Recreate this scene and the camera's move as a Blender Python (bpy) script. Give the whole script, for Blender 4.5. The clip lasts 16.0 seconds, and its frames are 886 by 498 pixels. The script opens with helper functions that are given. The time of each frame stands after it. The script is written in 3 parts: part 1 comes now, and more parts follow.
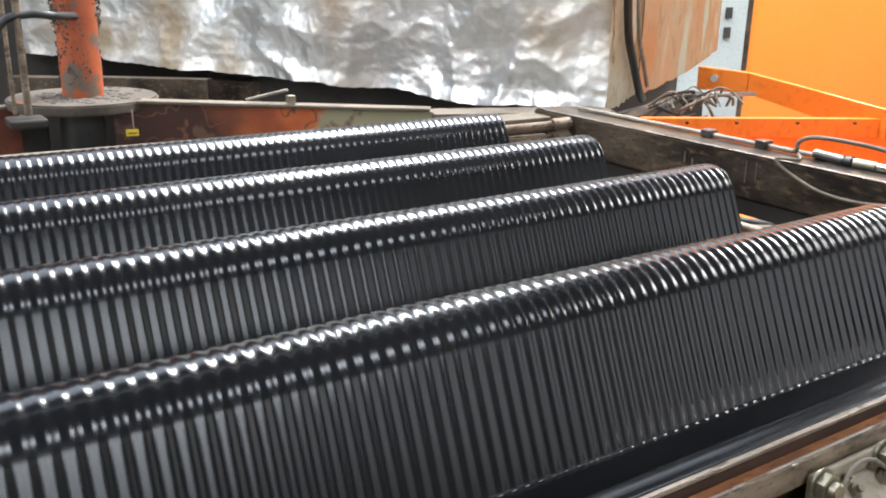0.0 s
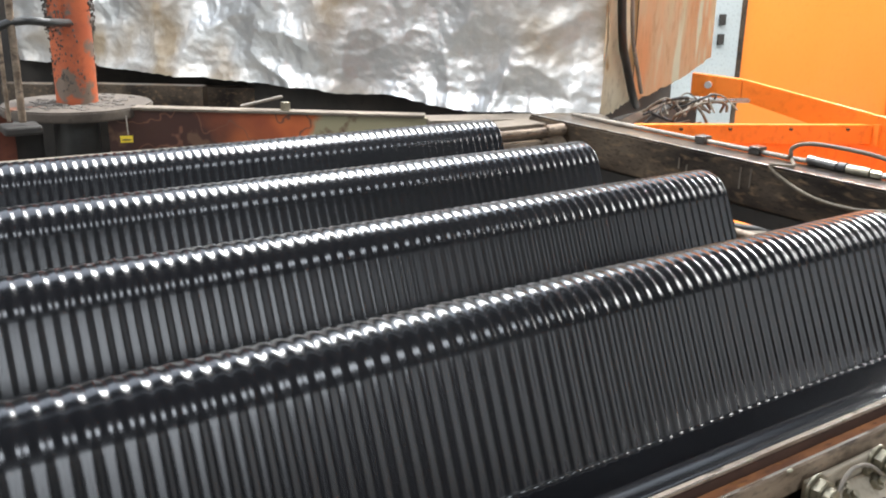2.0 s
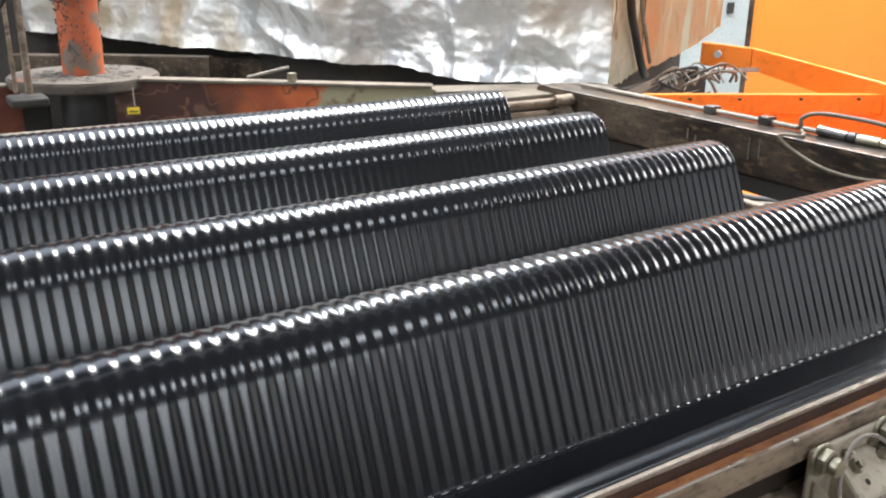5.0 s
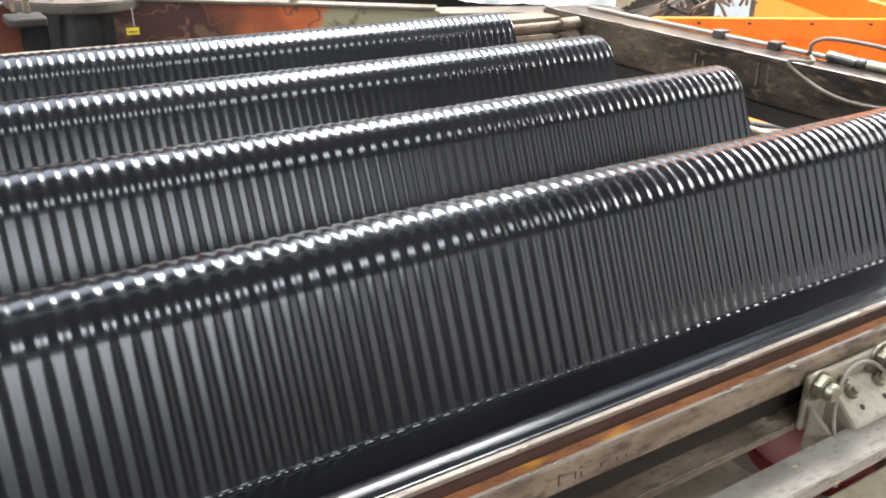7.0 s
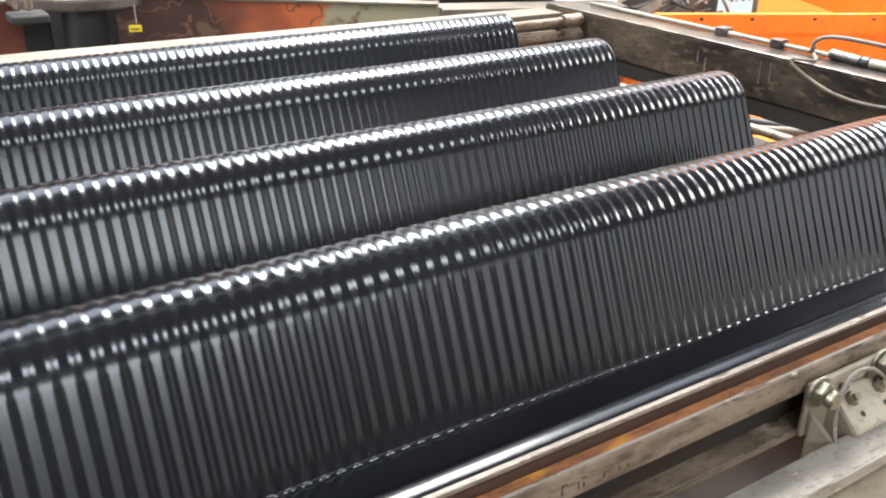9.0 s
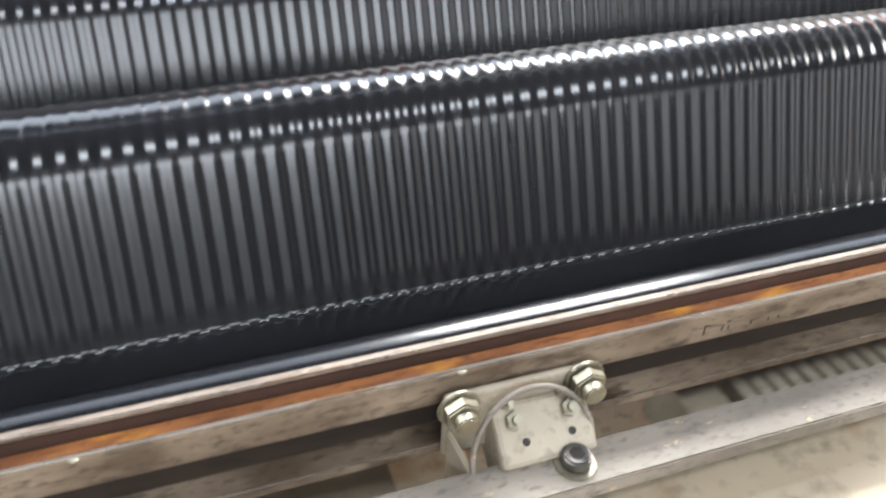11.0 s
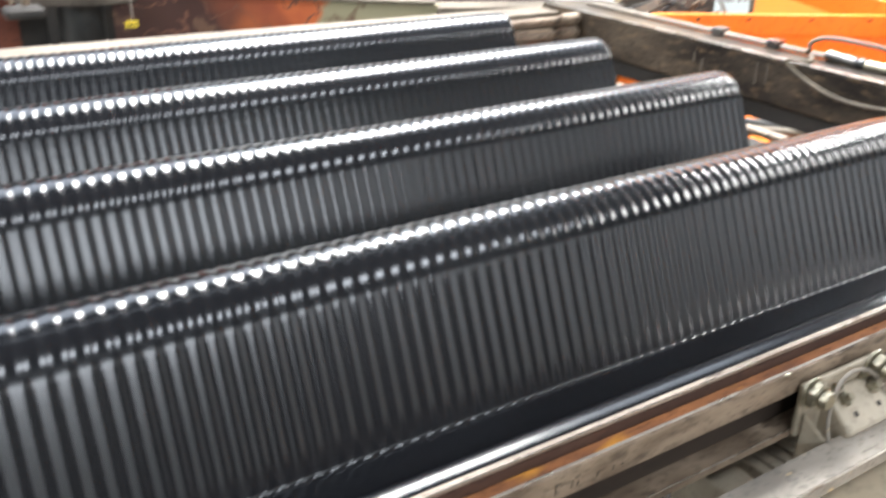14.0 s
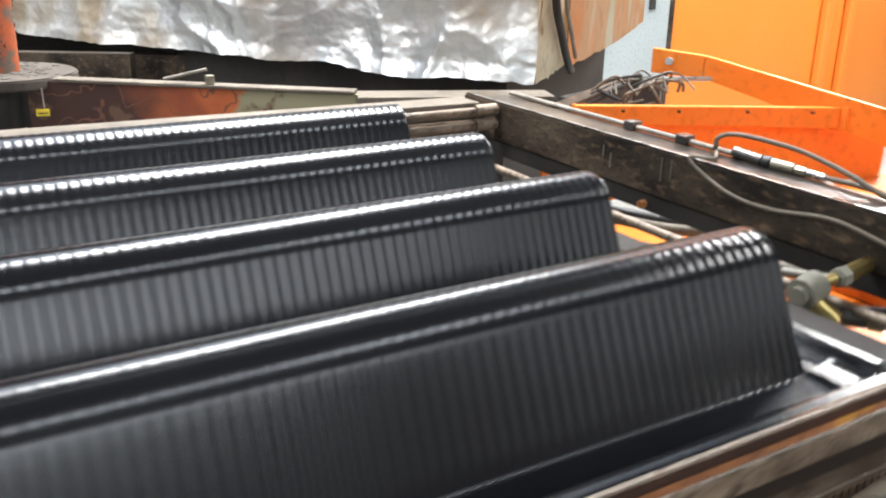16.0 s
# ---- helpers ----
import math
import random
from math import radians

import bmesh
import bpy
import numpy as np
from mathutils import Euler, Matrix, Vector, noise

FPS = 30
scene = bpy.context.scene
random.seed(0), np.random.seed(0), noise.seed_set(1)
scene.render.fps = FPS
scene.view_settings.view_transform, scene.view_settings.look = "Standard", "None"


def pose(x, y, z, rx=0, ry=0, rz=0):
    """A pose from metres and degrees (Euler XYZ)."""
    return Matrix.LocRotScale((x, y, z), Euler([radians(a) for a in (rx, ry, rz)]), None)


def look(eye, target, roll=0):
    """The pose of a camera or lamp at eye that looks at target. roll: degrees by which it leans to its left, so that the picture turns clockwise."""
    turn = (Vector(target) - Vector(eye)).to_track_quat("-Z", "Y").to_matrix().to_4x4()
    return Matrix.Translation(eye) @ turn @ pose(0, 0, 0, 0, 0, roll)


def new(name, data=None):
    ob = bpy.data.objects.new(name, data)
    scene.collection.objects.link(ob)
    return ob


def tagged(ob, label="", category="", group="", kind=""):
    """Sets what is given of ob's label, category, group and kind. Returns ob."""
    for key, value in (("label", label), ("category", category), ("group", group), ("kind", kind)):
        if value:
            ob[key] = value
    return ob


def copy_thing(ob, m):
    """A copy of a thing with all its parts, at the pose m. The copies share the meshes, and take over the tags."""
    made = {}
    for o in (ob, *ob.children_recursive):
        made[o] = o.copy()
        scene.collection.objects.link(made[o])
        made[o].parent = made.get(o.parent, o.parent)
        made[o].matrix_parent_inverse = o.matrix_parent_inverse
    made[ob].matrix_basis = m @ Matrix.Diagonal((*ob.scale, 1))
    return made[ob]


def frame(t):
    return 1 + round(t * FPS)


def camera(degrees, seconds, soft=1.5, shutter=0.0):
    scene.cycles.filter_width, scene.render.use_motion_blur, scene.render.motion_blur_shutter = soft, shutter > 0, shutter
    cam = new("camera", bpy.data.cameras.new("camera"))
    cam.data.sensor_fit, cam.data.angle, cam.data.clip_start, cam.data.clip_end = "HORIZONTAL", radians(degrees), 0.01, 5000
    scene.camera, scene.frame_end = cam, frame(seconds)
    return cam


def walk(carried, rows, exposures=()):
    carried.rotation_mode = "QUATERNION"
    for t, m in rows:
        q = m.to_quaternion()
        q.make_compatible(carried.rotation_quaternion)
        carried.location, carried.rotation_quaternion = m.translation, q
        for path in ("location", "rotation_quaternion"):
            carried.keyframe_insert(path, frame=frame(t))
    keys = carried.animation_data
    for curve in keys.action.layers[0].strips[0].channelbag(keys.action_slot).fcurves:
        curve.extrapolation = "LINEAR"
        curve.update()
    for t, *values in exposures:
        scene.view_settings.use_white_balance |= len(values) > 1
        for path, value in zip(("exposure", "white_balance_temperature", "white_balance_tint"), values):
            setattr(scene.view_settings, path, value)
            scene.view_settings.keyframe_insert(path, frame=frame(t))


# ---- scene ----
cam = camera(52.6, 16.0, soft=2.0, shutter=0.65)
EXPOSURES = [(0.0, 0.5), (5.5, 0.6), (6.5, 1.0), (9.0, 1.1), (10.2, 1.25), (12.5, 1.42), (13.5, 1.42), (14.5, 0.8), (16.0, 0.55)]
PATH = [
    (0.0, pose(-0.973, -0.549, 1.303, 72.45, -0.95, -33.42)),
    (0.5, pose(-0.973, -0.549, 1.303, 72.48, -1.00, -33.56)),
    (1.0, pose(-0.973, -0.549, 1.303, 72.54, -1.02, -33.60)),
    (1.5, pose(-0.973, -0.549, 1.303, 72.70, -1.00, -33.67)),
    (2.0, pose(-0.973, -0.549, 1.303, 72.86, -0.98, -33.76)),
    (2.5, pose(-0.973, -0.549, 1.303, 72.92, -1.05, -33.78)),
    (3.0, pose(-0.973, -0.549, 1.303, 73.03, -1.07, -33.82)),
    (5.3, pose(-0.973, -0.549, 1.303, 70.07, -0.91, -33.23)),
    (5.5, pose(-0.973, -0.549, 1.303, 68.71, -1.22, -33.11)),
    (6.0, pose(-0.973, -0.549, 1.303, 66.55, -0.90, -33.12)),
    (6.5, pose(-0.973, -0.549, 1.303, 66.25, -1.09, -33.01)),
    (7.5, pose(-0.973, -0.549, 1.303, 66.25, -1.09, -33.01)),
    (8.0, pose(-0.973, -0.549, 1.303, 66.25, -1.09, -33.01)),
    (9.0, pose(-0.973, -0.549, 1.303, 65.91, -0.66, -32.93)),
    (9.5, pose(-0.973, -0.549, 1.303, 61.08, -1.12, -31.40)),
    (10.0, pose(-0.973, -0.549, 1.303, 58.47, -1.51, -27.62)),
    (10.2, pose(-0.973, -0.549, 1.303, 57.85, -1.57, -26.03)),
    (12.3, pose(-0.973, -0.549, 1.303, 48.09, -3.14, -14.54)),
    (12.5, pose(-0.973, -0.549, 1.303, 48.77, -3.14, -14.74)),
    (13.0, pose(-0.973, -0.549, 1.303, 53.86, -2.96, -19.94)),
    (13.5, pose(-0.973, -0.549, 1.303, 60.11, -1.56, -26.97)),
    (14.0, pose(-0.973, -0.549, 1.303, 65.80, -1.13, -33.04)),
    (14.5, pose(-0.973, -0.549, 1.303, 69.73, -1.20, -36.90)),
    (15.0, pose(-0.973, -0.549, 1.303, 70.79, -1.13, -37.83)),
    (15.4, pose(-0.973, -0.549, 1.303, 70.85, -1.13, -37.83)),
    (16.0, pose(-0.973, -0.549, 1.303, 70.84, -1.13, -37.83)),
]
walk(cam, PATH, exposures=EXPOSURES)

# ---- light ----
world = bpy.data.worlds.new("factory_air")
scene.world = world
world.use_nodes = True
world.node_tree.nodes["Background"].inputs[0].default_value = (0.9, 0.95, 1.0, 1)
world.node_tree.nodes["Background"].inputs[1].default_value = 0.05
scene.view_settings.exposure = 0.0


def lamp(name, eye, target, power, sx, sy, colour):
    data = bpy.data.lights.new(name, "AREA")
    data.shape, data.size, data.size_y, data.energy, data.color = "RECTANGLE", sx, sy, power, colour
    ob = new(name, data)
    ob.matrix_world = look(eye, target)
    return ob


COOL = (0.97, 0.97, 0.96)
SKY = (0.85, 0.92, 1.0)
BLUE_SKY = (0.76, 0.86, 1.0)
lamp("ceiling_lamp_back", (0.85, 1.75, 3.7), (0.85, 1.65, 0), 300, 1.3, 1.5, COOL)
lamp("ceiling_lamp_west", (-3.8, 1.8, 3.3), (-2.0, 1.6, 0.9), 55, 0.6, 2.8, COOL)
# added fill for the orange doors and arms, set clear of the crests' reflections
lamp("door_fill", (5.9, 1.9, 3.4), (4.0, 1.7, 0.7), 150, 2.0, 0.4, COOL)
lamp("roof_light", (0.2, -2.4, 4.5), (0.2, -2.3, 0), 48, 1.7, 0.9, SKY)
# added fill from the east, brightens the near rails and deck
lamp("east_fill", (6.4, -1.3, 4.3), (1.0, -0.4, 0.9), 120, 2.2, 1.0, COOL)
lamp("roof_light_north", (-0.2, 2.8, 4.5), (-0.2, 2.7, 0), 340, 9.6, 3.8, BLUE_SKY)
lamp("high_window", (-1.8, -5.85, 3.5), (-1.8, -2.0, 2.9), 110, 4.4, 1.7, SKY)
# added area light before the plain wall, greys the flank and fills the rails
lamp("south_wall_fill", (5.6, -5.85, 2.7), (5.4, -2.0, 2.1), 48, 4.8, 3.0, SKY)

# ---- shape tools; the machine's plan is drawn in units of K metres, height 0 lies at Z0 ----
K, Z0 = 1.25, 1.05
CAROUSEL = []


def W(x, y, z):
    return Vector((K * x, K * y, Z0 + K * z))


def thing(name, origin, label, category, group="", kind="", rides=False):
    ob = new(name)
    ob.empty_display_size = 0.05
    ob.location = W(*origin)
    ob["plan"] = [float(c) for c in origin]
    tagged(ob, label, category, group, kind)
    if rides:
        CAROUSEL.append(ob)
    return ob


def part(name, bm, material, parent, label="", smooth=False):
    origin, up = Vector((0, 0, 0)), parent
    while up is not None:
        if "plan" in up:
            origin = Vector(up["plan"])
            break
        up = up.parent
    for v in bm.verts:
        v.co = (v.co - origin) * K
    bmesh.ops.recalc_face_normals(bm, faces=bm.faces)
    me = bpy.data.meshes.new(name)
    bm.to_mesh(me)
    bm.free()
    me.materials.append(material)
    if smooth:
        me.shade_smooth()
        me.set_sharp_from_angle(angle=radians(40))
    ob = new(name, me)
    ob.parent = parent
    if label:
        ob["label"] = label
    return ob


def box(x0, x1, y0, y1, z0, z1, bevel=0.0012, bm=None, m=None):
    bm = bm or bmesh.new()
    made = bmesh.ops.create_cube(bm, size=1)["verts"]
    for v in made:
        v.co = Vector((x0 + (v.co.x + .5) * (x1 - x0), y0 + (v.co.y + .5) * (y1 - y0), z0 + (v.co.z + .5) * (z1 - z0)))
        if m:
            v.co = m @ v.co
    if bevel:
        edges = list({e for v in made for e in v.link_edges})
        bmesh.ops.bevel(bm, geom=edges, offset=bevel, segments=2, affect="EDGES", profile=0.5)
    return bm


def slab(a, b, z0a, z1a, z0b, z1b, thick, bevel=0.001):
    """An upright plate from plan point a to b, with its own foot and head at each end."""
    a, b = Vector(a), Vector(b)
    n = Vector((-(b - a).y, (b - a).x)).normalized() * thick / 2
    bm = bmesh.new()
    rows = []
    for p, z0, z1 in ((a, z0a, z1a), (b, z0b, z1b)):
        rows.append([bm.verts.new((q.x, q.y, z)) for q, z in ((p - n, z0), (p + n, z0), (p + n, z1), (p - n, z1))])
    for i in range(4):
        j = (i + 1) % 4
        bm.faces.new((rows[0][i], rows[0][j], rows[1][j], rows[1][i]))
    bm.faces.new(rows[0][::-1])
    bm.faces.new(rows[1])
    bmesh.ops.bevel(bm, geom=list(bm.edges), offset=bevel, segments=2, affect="EDGES")
    return bm


def extrude(profile, x0, x1, bevel=0.0006):
    """A bar along x with the closed section [(y, z), ...]."""
    bm = bmesh.new()
    a = [bm.verts.new((x0, y, z)) for y, z in profile]
    b = [bm.verts.new((x1, y, z)) for y, z in profile]
    n = len(a)
    for i in range(n):
        bm.faces.new((a[i], a[(i + 1) % n], b[(i + 1) % n], b[i]))
    bm.faces.new(a[::-1])
    bm.faces.new(b)
    bmesh.ops.bevel(bm, geom=list(bm.edges), offset=bevel, segments=2, affect="EDGES")
    return bm


def rod(a, b, r, r2=None, sides=20, bm=None, bevel=0.0):
    bm = bm or bmesh.new()
    a, b = Vector(a), Vector(b)
    m = Matrix.Translation((a + b) / 2) @ (b - a).to_track_quat("Z", "Y").to_matrix().to_4x4()
    made = bmesh.ops.create_cone(bm, cap_ends=True, segments=sides, radius1=r, radius2=r if r2 is None else r2, depth=(b - a).length, matrix=m)
    if bevel:
        caps = [e for e in {e for v in made["verts"] for e in v.link_edges} if any(len(f.verts) > 4 for f in e.link_faces)]
        bmesh.ops.bevel(bm, geom=caps, offset=bevel, segments=2, affect="EDGES")
    return bm


def hose(points, r, sides=10, steps=8, closed=False, bm=None):
    """A round hose through the points."""
    pts = [Vector(p) for p in points]
    line, n = [], len(pts)
    for i in range(n if closed else n - 1):
        p0 = pts[(i - 1) % n] if closed or i else pts[0]
        p1, p2 = pts[i], pts[(i + 1) % n]
        p3 = pts[(i + 2) % n] if closed or i + 2 < n else pts[-1]
        for s in range(steps):
            t = s / steps
            line.append(0.5 * (2 * p1 + (p2 - p0) * t + (2 * p0 - 5 * p1 + 4 * p2 - p3) * t * t + (3 * p1 - p0 - 3 * p2 + p3) * t ** 3))
    if not closed:
        line.append(pts[-1])
    bm = bm or bmesh.new()
    rings, up = [], Vector((0.13, 0.2, 0.97))
    for i, p in enumerate(line):
        d = (line[(i + 1) % len(line)] - line[i - 1]) if closed or 0 < i < len(line) - 1 else (line[1] - line[0] if i == 0 else line[-1] - line[-2])
        d.normalize()
        side = d.cross(up).normalized()
        up = side.cross(d).normalized()
        rings.append([bm.verts.new(p + r * (math.cos(2 * math.pi * k / sides) * side + math.sin(2 * math.pi * k / sides) * up)) for k in range(sides)])
    for i in range(len(rings) if closed else len(rings) - 1):
        a, b = rings[i], rings[(i + 1) % len(rings)]
        for k in range(sides):
            bm.faces.new((a[k], a[(k + 1) % sides], b[(k + 1) % sides], b[k]))
    if not closed:
        bm.faces.new(rings[0][::-1])
        bm.faces.new(rings[-1])
    return bm


# ---- materials ----
def material(name, colours, rough=0.5, metal=0.0, grain=60.0, stain=5.0, bump=0.15, spots=None, spot_scale=14.0, spot_at=0.62, rough_var=0.15, bump_scale=None, coat=0.0, stretch=(1, 1, 1), grime=0.72, spot_soft=0.05):
    """Two-scale variation: slow stains between two colours, fine grain, and spots of a third colour with a shape of their own."""
    mt = bpy.data.materials.new(name)
    mt.use_nodes = True
    nt = mt.node_tree
    N, L = nt.nodes, nt.links
    bsdf = N["Principled BSDF"]
    co = N.new("ShaderNodeTexCoord")
    mp = N.new("ShaderNodeMapping")
    mp.inputs["Scale"].default_value = stretch
    L.new(co.outputs["Object"], mp.inputs["Vector"])

    def noise_node(scale, detail=5.0):
        nd = N.new("ShaderNodeTexNoise")
        nd.inputs["Scale"].default_value, nd.inputs["Detail"].default_value = scale, detail
        L.new(mp.outputs["Vector"], nd.inputs["Vector"])
        return nd

    def mixed(a, b, fac):
        mx = N.new("ShaderNodeMix")
        mx.data_type = "RGBA"
        L.new(fac, mx.inputs[0])
        for value, slot in ((a, 6), (b, 7)):
            if isinstance(value, tuple):
                mx.inputs[slot].default_value = (*value, 1)
            else:
                L.new(value, mx.inputs[slot])
        return mx.outputs[2]

    def ramp(fac, lo, hi):
        rp = N.new("ShaderNodeMapRange")
        rp.inputs["From Min"].default_value, rp.inputs["From Max"].default_value = lo, hi
        L.new(fac, rp.inputs["Value"])
        return rp.outputs["Result"]

    slow, fine = noise_node(stain), noise_node(grain, 8.0)
    col = mixed(colours[0], colours[1], ramp(slow.outputs["Fac"], 0.35, 0.68))
    dark = tuple(c * grime for c in colours[0])
    col = mixed(col, dark, ramp(fine.outputs["Fac"], 0.52, 0.8))
    metal_out = None
    if spots:
        sp = noise_node(spot_scale, 7.0)
        mask = ramp(sp.outputs["Fac"], spot_at, spot_at + spot_soft)
        col = mixed(col, spots, mask)
        if metal:
            inv = N.new("ShaderNodeMapRange")
            inv.inputs["To Min"].default_value, inv.inputs["To Max"].default_value = metal, 0.0
            L.new(mask, inv.inputs["Value"])
            metal_out = inv.outputs["Result"]
    L.new(col, bsdf.inputs["Base Color"])
    if metal_out:
        L.new(metal_out, bsdf.inputs["Metallic"])
    else:
        bsdf.inputs["Metallic"].default_value = metal
    rr = N.new("ShaderNodeMapRange")
    rr.inputs["To Min"].default_value, rr.inputs["To Max"].default_value = max(0.03, rough - rough_var), min(1.0, rough + rough_var)
    L.new(slow.outputs["Fac"], rr.inputs["Value"])
    L.new(rr.outputs["Result"], bsdf.inputs["Roughness"])
    if coat:
        bsdf.inputs["Coat Weight"].default_value = coat
    if bump:
        bp = N.new("ShaderNodeBump")
        bp.inputs["Strength"].default_value, bp.inputs["Distance"].default_value = bump, 0.002
        src = noise_node(bump_scale, 6.0) if bump_scale else fine
        L.new(src.outputs["Fac"], bp.inputs["Height"])
        L.new(bp.outputs["Normal"], bsdf.inputs["Normal"])
    return mt


PLASTIC = material("black_plastic", [(0.007, 0.0074, 0.0092), (0.0095, 0.0099, 0.0118)], 0.19, 0, grain=300, stain=4, bump=0.0, rough_var=0.04)
STEEL_WORN = material("worn_brown_steel", [(0.12, 0.084, 0.057), (0.31, 0.238, 0.172)], 0.45, 0.25, grain=240, stain=38, bump=0.3, spots=(0.045, 0.027, 0.016), spot_scale=70, spot_at=0.56, spot_soft=0.14, stretch=(0.4, 1, 1), grime=0.5)
# near-black brown: the shadow gap below the angle bar, put into the colour
SHADE_BROWN = material("shade_brown_steel", [(0.022, 0.014, 0.009), (0.04, 0.026, 0.017)], 0.7, 0.1, grain=120, stain=16, bump=0.2, stretch=(0.2, 1, 1))
# worn steel edge, its specular highlight put into the bright colour
EDGE_STEEL = material("worn_edge_shine", [(0.42, 0.38, 0.33), (0.62, 0.58, 0.52)], 0.28, 0.9, grain=90, stain=14, bump=0.1, spots=(0.16, 0.11, 0.075), spot_scale=30, spot_at=0.58, stretch=(0.3, 1, 1))
STEEL_BEAM = material("dark_beam_steel", [(0.035, 0.028, 0.024), (0.15, 0.115, 0.082)], 0.36, 0.5, grain=190, stain=11, bump=0.25, spots=(0.19, 0.125, 0.07), spot_scale=75, spot_at=0.54, spot_soft=0.2, stretch=(1, 0.45, 1.3), grime=0.45)
STEEL_LIP = material("bright_rail_steel", [(0.15, 0.108, 0.08), (0.36, 0.285, 0.225)], 0.5, 0.2, grain=240, stain=40, bump=0.3, spots=(0.06, 0.035, 0.022), spot_scale=80, spot_at=0.58, spot_soft=0.1, stretch=(0.4, 1, 1), grime=0.55)
RUST = material("orange_rust", [(0.18, 0.066, 0.026), (0.44, 0.17, 0.058)], 0.7, 0.05, grain=240, stain=45, bump=0.6, spots=(0.64, 0.28, 0.04), spot_scale=55, spot_at=0.54, spot_soft=0.12, stretch=(0.35, 1, 1), grime=0.45)
# red rust, darkened to hold the shadow of the recess below the lip
SHADED_RUST = material("shaded_red_rust", [(0.04, 0.018, 0.011), (0.085, 0.038, 0.022)], 0.8, 0.05, grain=200, stain=25, bump=0.4, stretch=(0.3, 1, 1))
STEEL_GREY = material("grey_bar_steel", [(0.18, 0.155, 0.128), (0.32, 0.28, 0.235)], 0.6, 0.12, grain=230, stain=20, bump=0.2, spots=(0.50, 0.37, 0.22), spot_scale=120, spot_at=0.655, stretch=(0.5, 1, 1), grime=0.6)
ZINC = material("zinc_plated_bolt", [(0.27, 0.245, 0.185), (0.38, 0.35, 0.27)], 0.42, 0.85, grain=200, stain=30, bump=0.06)
CHROME = material("polished_pipe", [(0.36, 0.35, 0.33), (0.48, 0.47, 0.45)], 0.28, 0.9, grain=120, stain=20, bump=0.05)
BLACK_STEEL = material("black_oxide_screw", [(0.10, 0.095, 0.09), (0.17, 0.16, 0.15)], 0.3, 0.8, grain=200, stain=30, bump=0.05)
CASTING = material("beige_casting", [(0.33, 0.28, 0.21), (0.45, 0.39, 0.305)], 0.55, 0.15, grain=150, stain=18, bump=0.25, spots=(0.24, 0.19, 0.12), spot_scale=40, spot_at=0.68)
BEIGE = material("beige_painted_steel", [(0.42, 0.345, 0.245), (0.55, 0.465, 0.345)], 0.5, 0.0, grain=60, stain=6, bump=0.08, spots=(0.30, 0.165, 0.075), spot_scale=9, spot_soft=0.14, spot_at=0.53, grime=0.6)
ORANGE = material("orange_paint", [(0.70, 0.18, 0.015), (0.78, 0.22, 0.022)], 0.38, 0.0, grain=50, stain=4, bump=0.08, spots=(0.22, 0.08, 0.03), spot_scale=26, spot_at=0.69, grime=0.75)
ORANGE_DOOR = material("orange_door_paint", [(0.78, 0.222, 0.03), (0.82, 0.25, 0.04)], 0.36, 0.0, grain=30, stain=1.0, bump=0.03, grime=0.96)


def arm_paint():
    """Red-orange paint, shadow painted in towards the hub, with an olive repaired end, ragged borders and thin dark
    cracks.
    """
    mt = bpy.data.materials.new("chipped_red_orange_paint")
    mt.use_nodes = True
    N, L = mt.node_tree.nodes, mt.node_tree.links
    bsdf = N["Principled BSDF"]
    co = N.new("ShaderNodeTexCoord")
    axes = N.new("ShaderNodeSeparateXYZ")
    L.new(co.outputs["Object"], axes.inputs[0])

    def noise_at(scale, detail=6.0):
        nd = N.new("ShaderNodeTexNoise")
        nd.inputs["Scale"].default_value, nd.inputs["Detail"].default_value = scale, detail
        L.new(co.outputs["Object"], nd.inputs["Vector"])
        return nd.outputs["Fac"]

    def calc(op, a, b, c=None):
        nd = N.new("ShaderNodeMath")
        nd.operation = op
        for k, v in enumerate((a, b, c)):
            if v is None:
                continue
            if isinstance(v, float):
                nd.inputs[k].default_value = v
            else:
                L.new(v, nd.inputs[k])
        return nd.outputs[0]

    def span(fac, lo, hi):
        rp = N.new("ShaderNodeMapRange")
        rp.inputs["From Min"].default_value, rp.inputs["From Max"].default_value = lo, hi
        L.new(fac, rp.inputs["Value"])
        return rp.outputs["Result"]

    def mixed(a, b, fac):
        mx = N.new("ShaderNodeMix")
        mx.data_type = "RGBA"
        L.new(fac, mx.inputs[0])
        for value, slot in ((a, 6), (b, 7)):
            if isinstance(value, tuple):
                mx.inputs[slot].default_value = (*value, 1)
            else:
                L.new(value, mx.inputs[slot])
        return mx.outputs[2]

    ragged_x = calc("MULTIPLY_ADD", noise_at(9.0), 0.16, axes.outputs["X"])
    lean_x = calc("MULTIPLY_ADD", axes.outputs["Z"], 0.8, ragged_x)
    col = mixed((0.34, 0.07, 0.024), (0.60, 0.15, 0.036), span(noise_at(8.0), 0.35, 0.66))
    col = mixed(col, (0.30, 0.27, 0.165), span(ragged_x, 0.115, 0.135))
    # shadow under the disc flange, put into the colour with a ragged border
    col = mixed(col, (0.05, 0.016, 0.01), span(lean_x, 0.09, -0.05))
    col = mixed(col, (0.12, 0.06, 0.035), span(noise_at(14.0, 8.0), 0.60, 0.66))
    crack = calc("ABSOLUTE", calc("SUBTRACT", noise_at(7.0, 3.0), 0.5), 0.0)
    col = mixed(col, (0.15, 0.06, 0.035), span(crack, 0.009, 0.002))
    L.new(col, bsdf.inputs["Base Color"])
    bsdf.inputs["Roughness"].default_value = 0.52
    bp = N.new("ShaderNodeBump")
